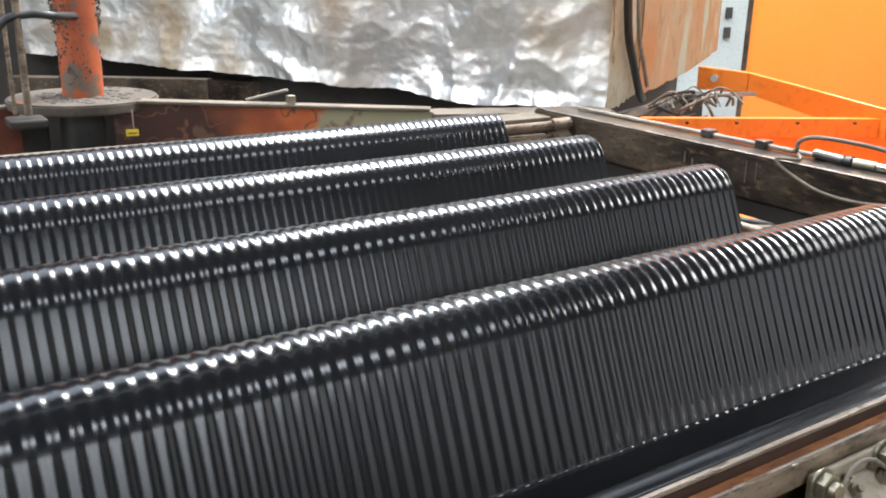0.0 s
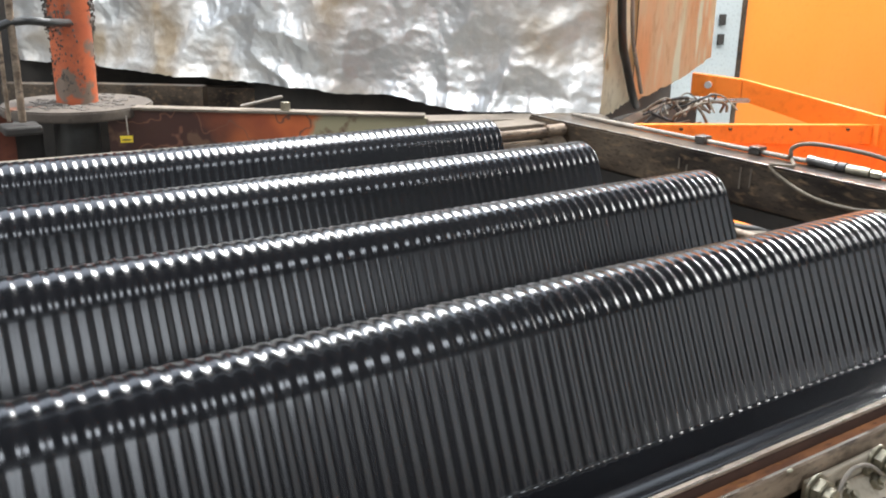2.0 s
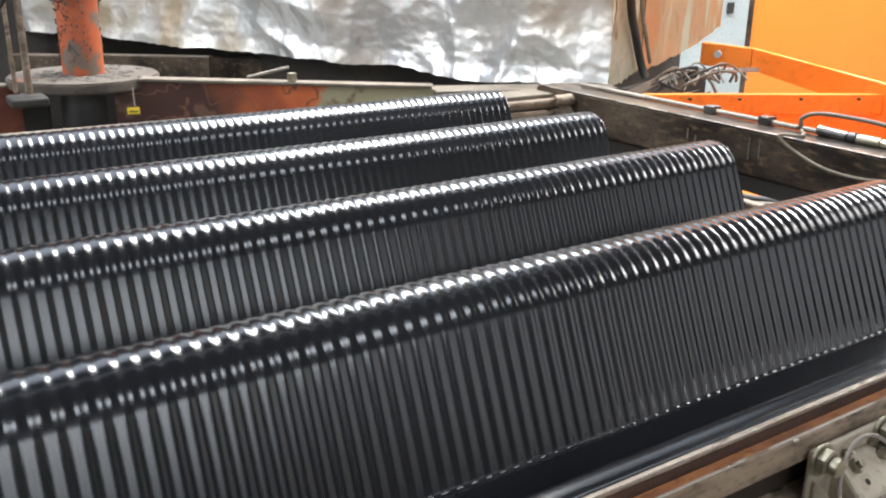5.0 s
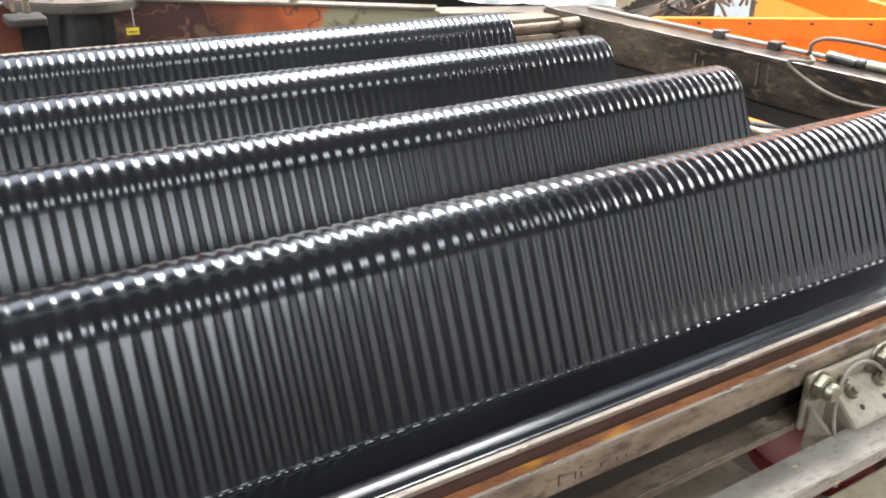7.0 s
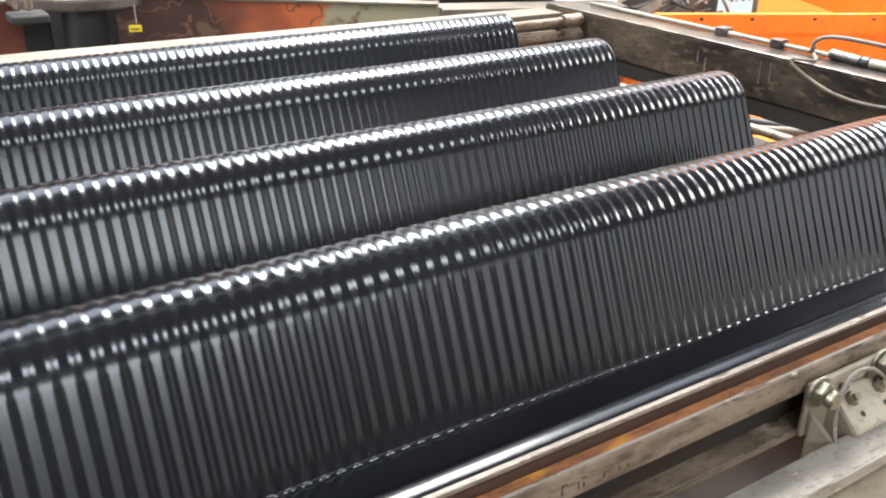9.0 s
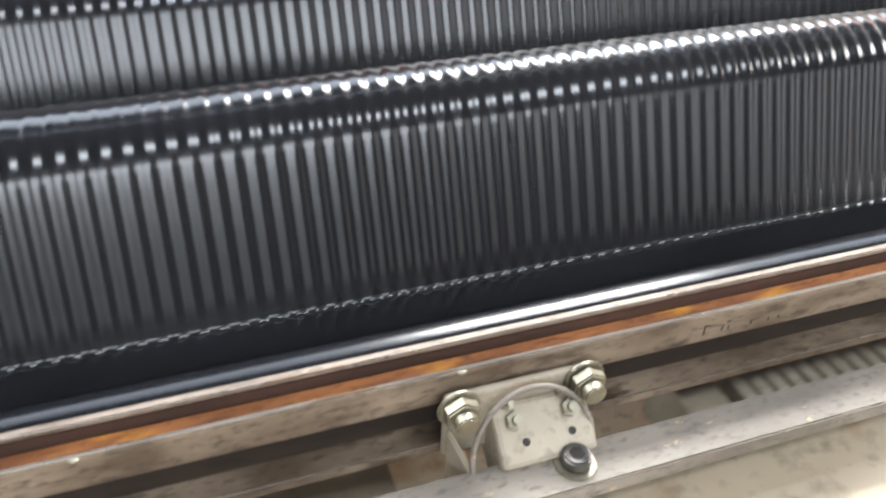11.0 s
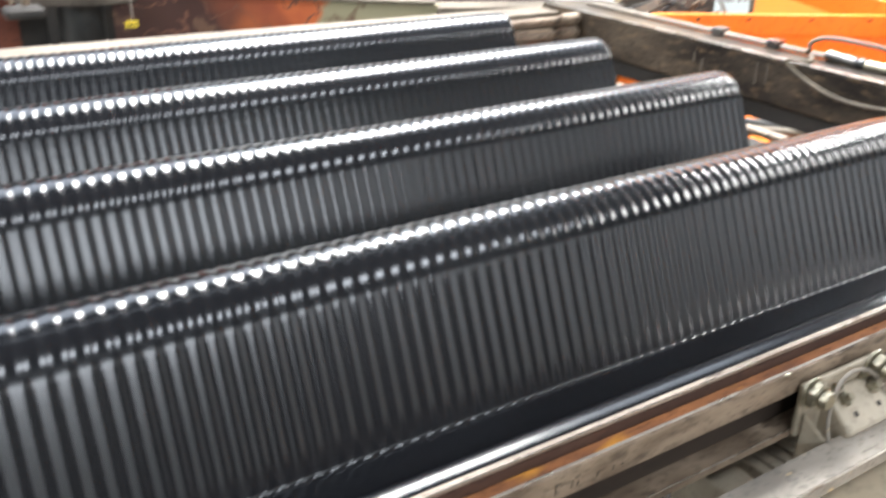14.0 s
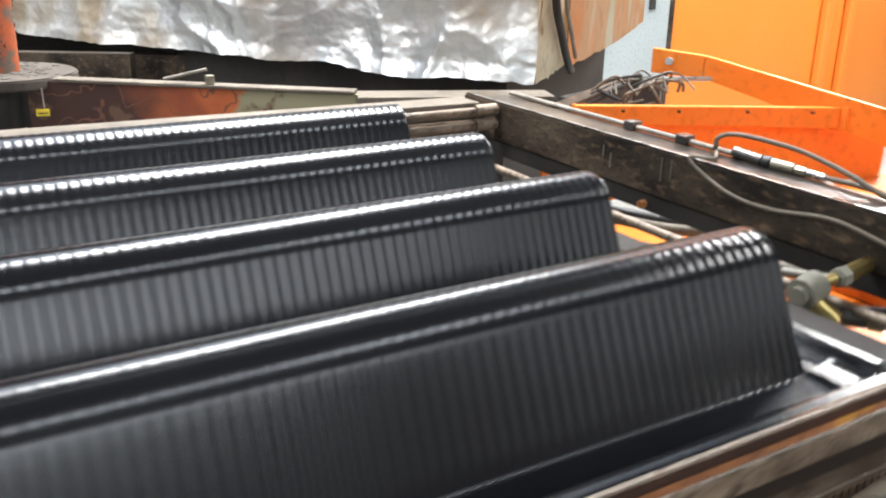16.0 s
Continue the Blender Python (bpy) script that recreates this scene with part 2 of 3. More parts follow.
    bp.inputs["Strength"].default_value, bp.inputs["Distance"].default_value = 0.2, 0.002
    L.new(noise_at(60.0, 8.0), bp.inputs["Height"])
    L.new(bp.outputs["Normal"], bsdf.inputs["Normal"])
    return mt


RED_ARM = arm_paint()
DARK_RED = material("dark_red_arm_paint", [(0.10, 0.025, 0.014), (0.17, 0.045, 0.02)], 0.6, 0.0, grain=60, stain=9, bump=0.2)
RED_COLUMN = material("dirty_red_column_paint", [(0.33, 0.07, 0.025), (0.47, 0.11, 0.035)], 0.55, 0.0, grain=80, stain=10, bump=0.3, spots=(0.14, 0.10, 0.075), spot_scale=16, spot_at=0.56)
DUSTY = material("dusty_flange", [(0.11, 0.088, 0.065), (0.19, 0.157, 0.12)], 0.75, 0.05, grain=110, stain=14, bump=0.3, spots=(0.30, 0.12, 0.06), spot_scale=20, spot_at=0.70)
DUST_GREY = material("grey_dust", [(0.06, 0.05, 0.041), (0.11, 0.095, 0.08)], 0.95, 0.0, grain=160, stain=20, bump=0.6)
DISC_DUST = material("brown_dust_on_rust", [(0.058, 0.044, 0.034), (0.105, 0.086, 0.068)], 0.85, 0.0, grain=110, stain=14, bump=0.4, spots=(0.15, 0.055, 0.025), spot_scale=8, spot_at=0.64)
DARK = material("dark_steel", [(0.02, 0.018, 0.016), (0.045, 0.038, 0.032)], 0.7, 0.2, grain=50, stain=8, bump=0.2)
FOIL = material("crinkled_aluminium_foil", [(0.76, 0.76, 0.755), (0.84, 0.84, 0.83)], 0.4, 0.9, grain=34, stain=3, bump=0.7, bump_scale=90, spots=(0.36, 0.28, 0.19), spot_scale=2.6, spot_soft=0.16, spot_at=0.45, rough_var=0.14, grime=0.9)
PEACH = material("weathered_peach_panel", [(0.82, 0.38, 0.16), (0.72, 0.66, 0.46)], 0.5, 0.0, grain=40, stain=4, bump=0.08, spots=(0.78, 0.72, 0.55), spot_scale=5, spot_at=0.55, stretch=(1, 1, 0.5))
TAN = material("stained_insulation", [(0.72, 0.60, 0.41), (0.82, 0.73, 0.56)], 0.5, 0.0, grain=40, stain=7, bump=0.6, spots=(0.40, 0.24, 0.09), spot_scale=6, spot_at=0.58)
RUBBER = material("black_rubber", [(0.015, 0.015, 0.014), (0.03, 0.03, 0.028)], 0.45, 0.0, grain=150, stain=20, bump=0.1)
HOSE = material("dusty_grey_hose", [(0.12, 0.095, 0.066), (0.19, 0.155, 0.112)], 0.6, 0.0, grain=200, stain=20, bump=0.2)
BRASS = material("dull_brass", [(0.34, 0.25, 0.09), (0.46, 0.35, 0.14)], 0.35, 0.85, grain=120, stain=20, bump=0.1)
CABINET = material("grey_blue_cabinet_paint", [(0.33, 0.37, 0.375), (0.38, 0.42, 0.425)], 0.45, 0.0, grain=60, stain=3, bump=0.03)
RED_PAINT = material("dark_red_bracket_paint", [(0.22, 0.02, 0.02), (0.32, 0.035, 0.03)], 0.5, 0.0, grain=70, stain=10, bump=0.1)
YELLOW = material("yellow_tag", [(0.75, 0.55, 0.03), (0.85, 0.62, 0.05)], 0.5, 0.0, grain=70, stain=10, bump=0.05)
WHITE_PLASTIC = material("off_white_fitting", [(0.24, 0.225, 0.175), (0.34, 0.32, 0.26)], 0.4, 0.0, grain=90, stain=12, bump=0.08)
WALL = material("painted_factory_wall", [(0.70, 0.70, 0.67), (0.78, 0.78, 0.75)], 0.8, 0.0, grain=20, stain=0.8, bump=0.05)
DARK_WALL = material("dark_factory_wall", [(0.07, 0.06, 0.05), (0.12, 0.10, 0.085)], 0.85, 0.0, grain=20, stain=0.8, bump=0.05)
CONCRETE = material("stained_concrete", [(0.22, 0.21, 0.19), (0.32, 0.31, 0.28)], 0.75, 0.0, grain=25, stain=1.2, bump=0.15)
CEILING = material("ceiling_paint", [(0.13, 0.13, 0.135), (0.17, 0.17, 0.175)], 0.85, 0.0, grain=20, stain=0.7, bump=0.03)


# ---- the hall around the machine ----
def structure(name, x0, x1, y0, y1, z0, z1, mt, label, category):
    bm = bmesh.new()
    box(x0, x1, y0, y1, z0, z1, 0, bm)
    me = bpy.data.meshes.new(name)
    bm.to_mesh(me)
    bm.free()
    me.materials.append(mt)
    return tagged(new(name, me), label, category, kind="structure")


structure("floor", -6, 12, -6, 7, -0.12, 0, CONCRETE, "stained grey concrete factory floor", "floor")
structure("ceiling", -6, 12, -6, 7, 4.6, 4.75, CEILING, "grey factory ceiling", "ceiling")
structure("wall_north", -6, 12, 7, 7.2, 0, 4.6, DARK_WALL, "dark brown factory wall", "wall")
structure("wall_south", -6, 12, -6.2, -6, 0, 4.6, WALL, "plain grey factory wall", "wall")
structure("wall_west", -6.2, -6, -6, 7, 0, 4.6, WALL, "plain grey factory wall", "wall")
structure("wall_east", 12, 12.2, -6, 7, 0, 4.6, WALL, "plain grey factory wall", "wall")


# added unseen beam: blocks the back lamp's reflection on the first ridge's crest
t = tagged(new("lamp_blocker"), "added dark beam, out of view, that keeps lamp light off the near ridge", "beam", kind="structure")
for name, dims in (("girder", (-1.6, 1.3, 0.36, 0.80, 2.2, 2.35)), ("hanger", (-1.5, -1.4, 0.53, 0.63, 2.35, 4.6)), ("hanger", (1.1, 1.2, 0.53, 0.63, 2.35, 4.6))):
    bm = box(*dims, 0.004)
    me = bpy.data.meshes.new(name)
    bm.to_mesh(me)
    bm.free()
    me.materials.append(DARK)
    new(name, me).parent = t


# unseen cabinet-shaped box, standing in for the person mirrored in the sheet
t = tagged(new("operator_stand_in"), "dark cabinet-shaped box standing in for the person behind the camera", "cabinet")
for name, dims in (("body", (-0.80, 0.60, -3.1, -2.55, 0.1, 1.9)), ("door", (-0.79, -0.105, -2.549, -2.525, 0.12, 1.88)), ("door", (-0.095, 0.59, -2.549, -2.525, 0.12, 1.88)), ("plinth", (-0.78, 0.58, -3.08, -2.57, 0.0, 0.099))):
    bm = box(*dims, 0.004)
    me = bpy.data.meshes.new(name)
    bm.to_mesh(me)
    bm.free()
    me.materials.append(DARK)
    new(name, me).parent = t


# ---- formed plastic sheet: four ribbed ridges and a stepped flange ----
PITCH, RIB = 0.0105, 0.00034


def sheet():
    near = [(-0.1268, -0.0945), (-0.1262, -0.0915), (-0.1245, -0.0907), (-0.1215, -0.0912), (-0.119, -0.0935), (-0.1165, -0.0949), (-0.114, -0.0951), (-0.110, -0.0950),
            (-0.106, -0.0949), (-0.1035, -0.0955), (-0.101, -0.0992), (-0.0985, -0.1036), (-0.0955, -0.1054), (-0.090, -0.1052), (-0.081, -0.1044), (-0.072, -0.1037)]
    r, rf, run = 0.036, 0.0045, []
    lean, floor_z = radians(67), -0.1035
    ty, tz = -r * math.sin(lean), -r + r * math.cos(lean)
    cz = floor_z + rf
    # the fillet's centre lies rf off the slope line and rf above the flange
    cy = ty + (cz - rf * math.cos(lean) - tz) / math.tan(lean) - rf * math.sin(lean)
    for i in range(9):
        a = lean * i / 8
        run.append((cy + rf * math.sin(a), cz - rf * math.cos(a), min(1.0, i / 3)))
    fy, fz = run[-1][:2]
    for i in range(1, 9):
        f = i / 9
        run.append((fy + (ty - fy) * f, fz + (tz - fz) * f, 1.0))
    for i in range(17):
        a = -lean + lean * i / 16
        run.append((r * math.sin(a), -r + r * math.cos(a), 1.0))
    run += [(-y, z, q) for y, z, q in run[-2::-1]]
    prof = [(y, z, 0.0) for y, z in near]
    for k in range(4):
        prof += [(0.2 * k + y, z, q) for y, z, q in run]
        if k < 3:
            prof += [(0.2 * k + 0.1, -0.1035, 0.0)]
    prof += [(0.6 - y, z, 0.0) for y, z in near[::-1]]
    prof = np.array(prof)
    tang = np.gradient(prof[:, :2], axis=0)
    nrm = np.c_[-tang[:, 1], tang[:, 0]]
    nrm /= np.linalg.norm(nrm, axis=1)[:, None]
    xs = list(np.arange(-1.05, -0.0005, PITCH / 10)) + [0.0, 0.0012, 0.0026, 0.004, 0.0055, 0.007, 0.0082, 0.009, 0.0094, 0.0102, 0.012, 0.02, 0.03, 0.038, 0.043, 0.046, 0.049, 0.053, 0.06]
    verts, n = [], len(prof)
    flat = np.full(n, -0.1035)
    edge = (prof[:, 0] < -0.10) | (prof[:, 0] > 0.70)
    flat[edge] = prof[edge, 1]
    for x in xs:
        wave = 0.0
        if x < -0.002:
            wave = RIB * math.cos(2 * math.pi * x / PITCH)
        slow = np.array([noise.noise(Vector((x * 3.1, a * 7.0, b * 9.0))) for a, b in prof[:, :2]]) * 0.0009
        warp = wave + np.where(x < -0.002, slow, 0.0)
        y = prof[:, 0] + nrm[:, 0] * warp * prof[:, 2]
        z = prof[:, 1] + nrm[:, 1] * warp * prof[:, 2]
        if x > 0:
            f = min(1.0, x / 0.009)
            drop = 1 - math.sqrt(max(0.0, 1 - f)) if f < 1 else 1.0
            z = z * (1 - drop) + flat * drop
            pad = 0.004 * min(1, max(0, (x - 0.004) / 0.004)) * min(1, max(0, (0.04 - x) / 0.003))
            z = z + pad * ((prof[:, 0] > -0.101) & (prof[:, 0] < -0.066))
            rim = min(1, max(0, (x - 0.041) / 0.008))
            z = np.where(edge, z, z + 0.011 * rim)
        verts += [(x, a, b) for a, b in zip(y, z)]
    verts = [(K * x, K * y, K * z) for x, y, z in verts]
    faces = [(i * n + j, (i + 1) * n + j, (i + 1) * n + j + 1, i * n + j + 1) for i in range(len(xs) - 1) for j in range(n - 1)]
    me = bpy.data.meshes.new("formed_sheet")
    me.from_pydata(verts, [], faces)
    me.materials.append(PLASTIC)
    me.shade_smooth()
    ob = new("formed_sheet", me)
    ob.location = W(0, 0, 0)
    return tagged(ob, "glossy black vacuum-formed plastic sheet with four finely ribbed ridges", "plastic sheet")


SHEET = sheet()


# ---- clamp frame ----
def near_rail():
    t = thing("clamp_rail", (-0.4, -0.14, -0.16), "rusty brown steel clamp rail along the edge of the black sheet", "clamp rail", rides=True)
    part("clamp_lip", extrude([(-0.127, -0.0925), (-0.127, -0.0895), (-0.1315, -0.0895), (-0.1315, -0.0925)], -1.2, 0.2), STEEL_LIP, t, "worn brown steel clamping lip")
    part("shaded_rust_web", extrude([(-0.127, -0.114), (-0.127, -0.0928), (-0.1312, -0.0928), (-0.1312, -0.114)], -1.2, 0.2), SHADED_RUST, t, "red rusty web darkened by the lip's painted shadow")
    part("rust_ledge", extrude([(-0.1318, -0.114), (-0.1318, -0.0995), (-0.1402, -0.1005), (-0.1402, -0.114)], -1.2, 0.2), RUST, t, "rust-covered ledge")
    part("angle_bar", extrude([(-0.1405, -0.118), (-0.1405, -0.0990), (-0.1418, -0.0978), (-0.1445, -0.0984), (-0.1445, -0.117), (-0.143, -0.118)], -1.2, 0.2), STEEL_WORN, t)
    # web coloured as dark as the shadow gap it stands in
    part("web", extrude([(-0.1225, -0.145), (-0.1225, -0.1145), (-0.1315, -0.1145), (-0.1315, -0.145)], -1.2, 0.2), SHADE_BROWN, t)
    # thin bright rods draw the highlights along the worn edges
    for y, z, q in ((-0.1422, -0.0979, 0.0009), (-0.1314, -0.0896, 0.0005), (-0.1459, -0.1456, 0.0004)):
        part("worn_edge_highlight", rod((-1.2, y, z), (0.2, y, z), q, sides=8), EDGE_STEEL, t, "worn edge with its highlight added as a strip", True)
    part("lower_flange", extrude([(-0.1278, -0.152), (-0.1278, -0.1455), (-0.146, -0.1455), (-0.146, -0.152)], -1.2, 0.2), STEEL_WORN, t)
    for x, y, z in ((-0.668, -0.1315, -0.0895), (-0.333, -0.1315, -0.0895), (-0.232, -0.1315, -0.0895), (-0.86, -0.1315, -0.0895), (-0.648, -0.1445, -0.0985), (-0.83, -0.1445, -0.0985), (-0.308, -0.1445, -0.0985)):
        bm = bmesh.new()
        bmesh.ops.create_icosphere(bm, subdivisions=2, radius=0.0016, matrix=Matrix.Translation((x, y, z)) @ Matrix.Diagonal((1.8, 0.9, 0.8, 1)))
        part("weld_bead", bm, ZINC, t, "small bright weld spot", True)


near_rail()
t = thing("pencil_marks", (-0.5, -0.1447, -0.11), "faint dark scribbled strokes on the rusty rail", "marking", rides=True)
for x, h, w in ((-0.505, 0.007, 0.0007), (-0.5045, 0.0007, 0.0035), (-0.493, 0.005, 0.0006), (-0.4905, 0.0006, 0.003), (-0.489, 0.003, 0.0007), (-0.474, 0.003, 0.0006), (-0.462, 0.0025, 0.0006), (-0.455, 0.002, 0.0006)):
    part("stroke", box(x, x + w, -0.1449, -0.1446, -0.112 + (0.006 if h < 0.001 else 0), -0.112 + (0.006 if h < 0.001 else 0) + h, 0), DARK, t)

t = thing("far_clamp_rail", (-0.4, 0.78, -0.12), "dusty brown steel rail behind the last ridge", "clamp rail", rides=True)
part("top_plate", slab((-1.2, 0.86), (0.24, 0.78), -0.07, -0.048, -0.07, -0.045, 0.06), DUSTY, t)
part("face_bar", slab((-1.2, 0.826), (0.22, 0.747), -0.12, -0.0715, -0.12, -0.0715, 0.012), STEEL_WORN, t)

t = thing("side_beam", (0.27, 0.3, -0.11), "heavy worn dark steel box beam with chalk marks", "beam", rides=True)
part("tube", slab((0.266, 0.80), (0.266, -0.32), -0.098, -0.036, -0.098, -0.036, 0.056, 0.003), STEEL_BEAM, t)
# bright strip draws the highlight on the beam's worn top edge
part("worn_edge_highlight", box(0.2392, 0.2438, -0.318, 0.79, -0.0364, -0.0352, 0.0004), CHROME, t, "worn edge with its highlight added as a strip")
part("lower_channel", slab((0.262, 0.79), (0.262, -0.32), -0.125, -0.1, -0.125, -0.1, 0.03, 0.002), DARK, t)
for i, (y, h) in enumerate(((0.43, 0.02), (0.335, 0.03), (0.318, 0.026), (0.445, 0.016))):
    part("chalk_mark", box(0.2367, 0.2378, y, y + 0.0025, -0.08 + 0.004 * i, -0.08 + 0.004 * i + h, 0), DUSTY, t, "faint chalk mark")
part("rivet", rod((0.238, 0.36, -0.112), (0.228, 0.36, -0.112), 0.005), RUST, t, "small orange bolt head", True)

t = thing("far_side_beam", (-1.32, 0.3, -0.11), "heavy worn dark steel box beam", "beam", rides=True)
part("tube", slab((-1.30, 0.86), (-1.30, -0.32), -0.098, -0.036, -0.098, -0.036, 0.056, 0.003), STEEL_BEAM, t)

t = thing("side_clamp_bar", (0.08, 0.3, -0.12), "greasy grey steel clamp bar beside the sheet's end", "clamp bar", rides=True)
part("bar", slab((0.083, 0.74), (0.083, -0.126), -0.125, -0.1, -0.125, -0.1, 0.04, 0.002), DARK, t)
part("inner_rail", slab((0.126, 0.74), (0.126, -0.126), -0.15, -0.128, -0.15, -0.128, 0.02, 0.002), DARK, t)
part("guide_rod", rod((0.19, 0.73, -0.122), (0.19, -0.1, -0.122), 0.006), STEEL_WORN, t, "worn guide rod", True)

for z in (-0.047, -0.07):
    t = thing("tie_rod", (0.15, 0.7, z), "dull steel tie rod at the frame's corner", "rod", group="tie rods at the frame's corner", rides=True)
    part("shaft", rod((-0.02, 0.7, z), (0.238, 0.702, z - 0.001), 0.0065), STEEL_WORN, t, "", True)
    part("collar", rod((0.195, 0.701, z), (0.234, 0.702, z), 0.0095, bevel=0.001), STEEL_WORN, t, "", True)


# ---- clamp actuators on the near rail ----
def actuator(x):
    t = thing("clamp_actuator", (x, -0.145, -0.15), "beige cast clamp actuator with two large zinc bolts", "actuator", group="clamp actuators along the rail", rides=True)
    part("mounting_plate", box(x - 0.042, x + 0.042, -0.151, -0.1462, -0.15, -0.108, 0.002), CASTING, t)
    m = Matrix.Translation((x + 0.009, -0.152, -0.119)) @ Matrix.Rotation(radians(42), 4, "X")
    part("housing", box(-0.027, 0.027, -0.034, 0.0, -0.03, 0.0, 0.003, m=m), CASTING, t)
    for sx in (-1, 1):
        b = part("bolt", rod((x + sx * 0.035, -0.1512, -0.1145), (x + sx * 0.035, -0.1535, -0.1145), 0.0115, bevel=0.0006), ZINC, t, "zinc washer", True)
        part("hex_head", rod((x + sx * 0.035, -0.1536, -0.1145), (x + sx * 0.035, -0.1605, -0.1145), 0.0098, sides=6, bevel=0.001), ZINC, b, "large zinc hexagon head")
        part("stud_end", rod((x + sx * 0.035, -0.1606, -0.1145), (x + sx * 0.035, -0.1665, -0.1145), 0.0062, sides=16, bevel=0.0008), ZINC, b, "", True)
    for dx, dy, q in ((-0.016, -0.010, 1.0), (0.015, -0.010, 1.0), (-0.018, -0.001, 0.6), (0.012, -0.0012, 0.6)):
        a, n = m @ Vector((dx, dy, 0.0002)), m.to_3x3() @ Vector((0, 0, 1))
        s = part("nut", rod(a, a + n * 0.0042, 0.0052 * q, sides=6, bevel=0.0005), ZINC, t, "small zinc nut")
        part("stud", rod(a + n * 0.0043, a + n * 0.0075, 0.0027 * q, sides=12), ZINC, s, "", True)
    for dx in (-0.012, 0.014):
        a, n = m @ Vector((dx, -0.022, 0)), m.to_3x3() @ Vector((0, 0, 1))
        part("screw_hole", rod(a - n * 0.003, a + n * 0.0003, 0.0022, sides=12), DARK, t, "dark screw hole")
    ring = [(x + 0.002 + 0.034 * math.cos(a), -0.157 - 0.012 * (1 - math.sin(a)), -0.143 + 0.036 * math.sin(a)) for a in [radians(d) for d in range(-30, 211, 24)]]
    part("wire_loop", hose(ring, 0.0015, 8), STEEL_GREY, t, "thin grey wire loop", True)
    part("bracket_fin", slab((x - 0.04, -0.153), (x - 0.028, -0.178), -0.175, -0.128, -0.185, -0.155, 0.003), CASTING, t)
    return t


block = actuator(-0.617)
twin = copy_thing(block, Matrix.Translation(W(-0.254, -0.145, -0.15)))
CAROUSEL.append(twin)

# ---- outer bar with screws, hook pin ----
t = thing("outer_bar", (-0.4, -0.18, -0.16), "scuffed grey flat steel bar with a socket-head screw", "steel bar", rides=True)
part("bar", extrude([(-0.168, -0.156), (-0.168, -0.145), (-0.1955, -0.145), (-0.1955, -0.156)], -1.2, 0.3, 0.0012), STEEL_GREY, t)
# bright rod draws the highlight on the bar's front edge
part("worn_edge_highlight", rod((-1.2, -0.1952, -0.1453), (0.3, -0.1952, -0.1453), 0.0007, sides=8), EDGE_STEEL, t, "worn front edge with its highlight added as a strip", True)
for x in (-0.597, 0.12):
    s = part("washer", rod((x, -0.181, -0.1449), (x, -0.181, -0.1432), 0.0112, bevel=0.0004), ZINC, t, "zinc washer", True)
    bm = rod((x, -0.181, -0.1431), (x, -0.181, -0.1362), 0.0078, bevel=0.0012)
    part("socket_screw", bm, BLACK_STEEL, s, "socket-head cap screw", True)
    part("socket", rod((x, -0.181, -0.1372), (x, -0.181, -0.1359), 0.0042, sides=6), DARK, s, "hexagon socket")
t = thing("hook_pin", (-0.605, -0.197, -0.2), "steel pin with a wire coil hanging under the bar", "pin", rides=True)
part("pin", rod((-0.6, -0.192, -0.156), (-0.604, -0.1955, -0.188), 0.005), BLACK_STEEL, t, "", True)
coil = [(-0.606 + 0.0085 * math.cos(a), -0.196 + 0.006 * math.sin(a), -0.17 - 0.0010 * a) for a in [i * 0.5 for i in range(36)]]
part("wire_coil", hose(coil, 0.0012, 6, 3), STEEL_GREY, t, "", True)

# ---- deck and mould base under the frame ----
t = thing("machine_deck", (-0.4, -0.25, -0.26), "beige painted steel machine deck with rusty scuffs", "machine deck", kind="structure")
part("deck_plate", box(-1.3, 0.35, -0.30, -0.176, -0.206, -0.19, 0.002), BEIGE, t)
part("deck_step", box(-1.3, 0.35, -0.46, -0.301, -0.212, -0.1935, 0.002), BEIGE, t)
part("inner_plate", box(-1.3, -0.665, -0.172, -0.02, -0.262, -0.25, 0.002), BEIGE, t)
# near-black sheet gives the shaded depth below the sheet and pan
part("dark_belly", box(-1.4, 0.4, -0.42, 0.85, -0.62, -0.6, 0), DARK, t, "dark sheet standing in for the shade inside the machine")
part("skirt", box(-1.3, 0.35, -0.45, -0.43, -0.84, -0.213, 0.002), BEIGE, t)
part("slot_cover", box(-1.1, -0.885, -0.17, -0.06, -0.249, -0.243, 0.002), CABINET, t, "scratched blue-grey cover plate")
part("slot", box(-0.884, -0.872, -0.17, -0.06, -0.2495, -0.2475, 0), DARK, t, "dark slot")


def mould_base():
    t = thing("mould_base", (-0.4, -0.1, -0.3), "beige mould base with a dark red disc at its edge", "mould base")
    part("base_plate", box(-0.62, -0.262, -0.155, 0.7, -0.27, -0.232, 0.003), BEIGE, t)
    part("rusty_edge", box(-0.62, -0.27, -0.17, -0.1555, -0.262, -0.245, 0.002), RUST, t, "rusty edge strip")
    part("disc", rod((-0.205, -0.108, -0.235), (-0.205, -0.108, -0.222), 0.048, sides=40, bevel=0.002), RED_PAINT, t, "dark red round disc", True)
    return t


BASE = mould_base()


def finned_slide():
    t = thing("finned_slide", (-0.4, -0.12, -0.24), "row of beige metal fins with a cast end block", "finned slide")
    part("backing", box(-0.535, 0.0, -0.1, -0.094, -0.235, -0.19, 0.001), BEIGE, t)
    for i in range(42):
        part("fin", box(-0.532 + 0.0125 * i, -0.5225 + 0.0125 * i, -0.150, -0.1005, -0.235, -0.196, 0.0006), CASTING, t)
    part("end_block", box(-0.575, -0.545, -0.155, -0.095, -0.235, -0.192, 0.003), CASTING, t, "beige end block")
    return t


SLIDE = finned_slide()

# ---- rotary column, disc and radial arm ----
CX, CY = -0.405, 1.35
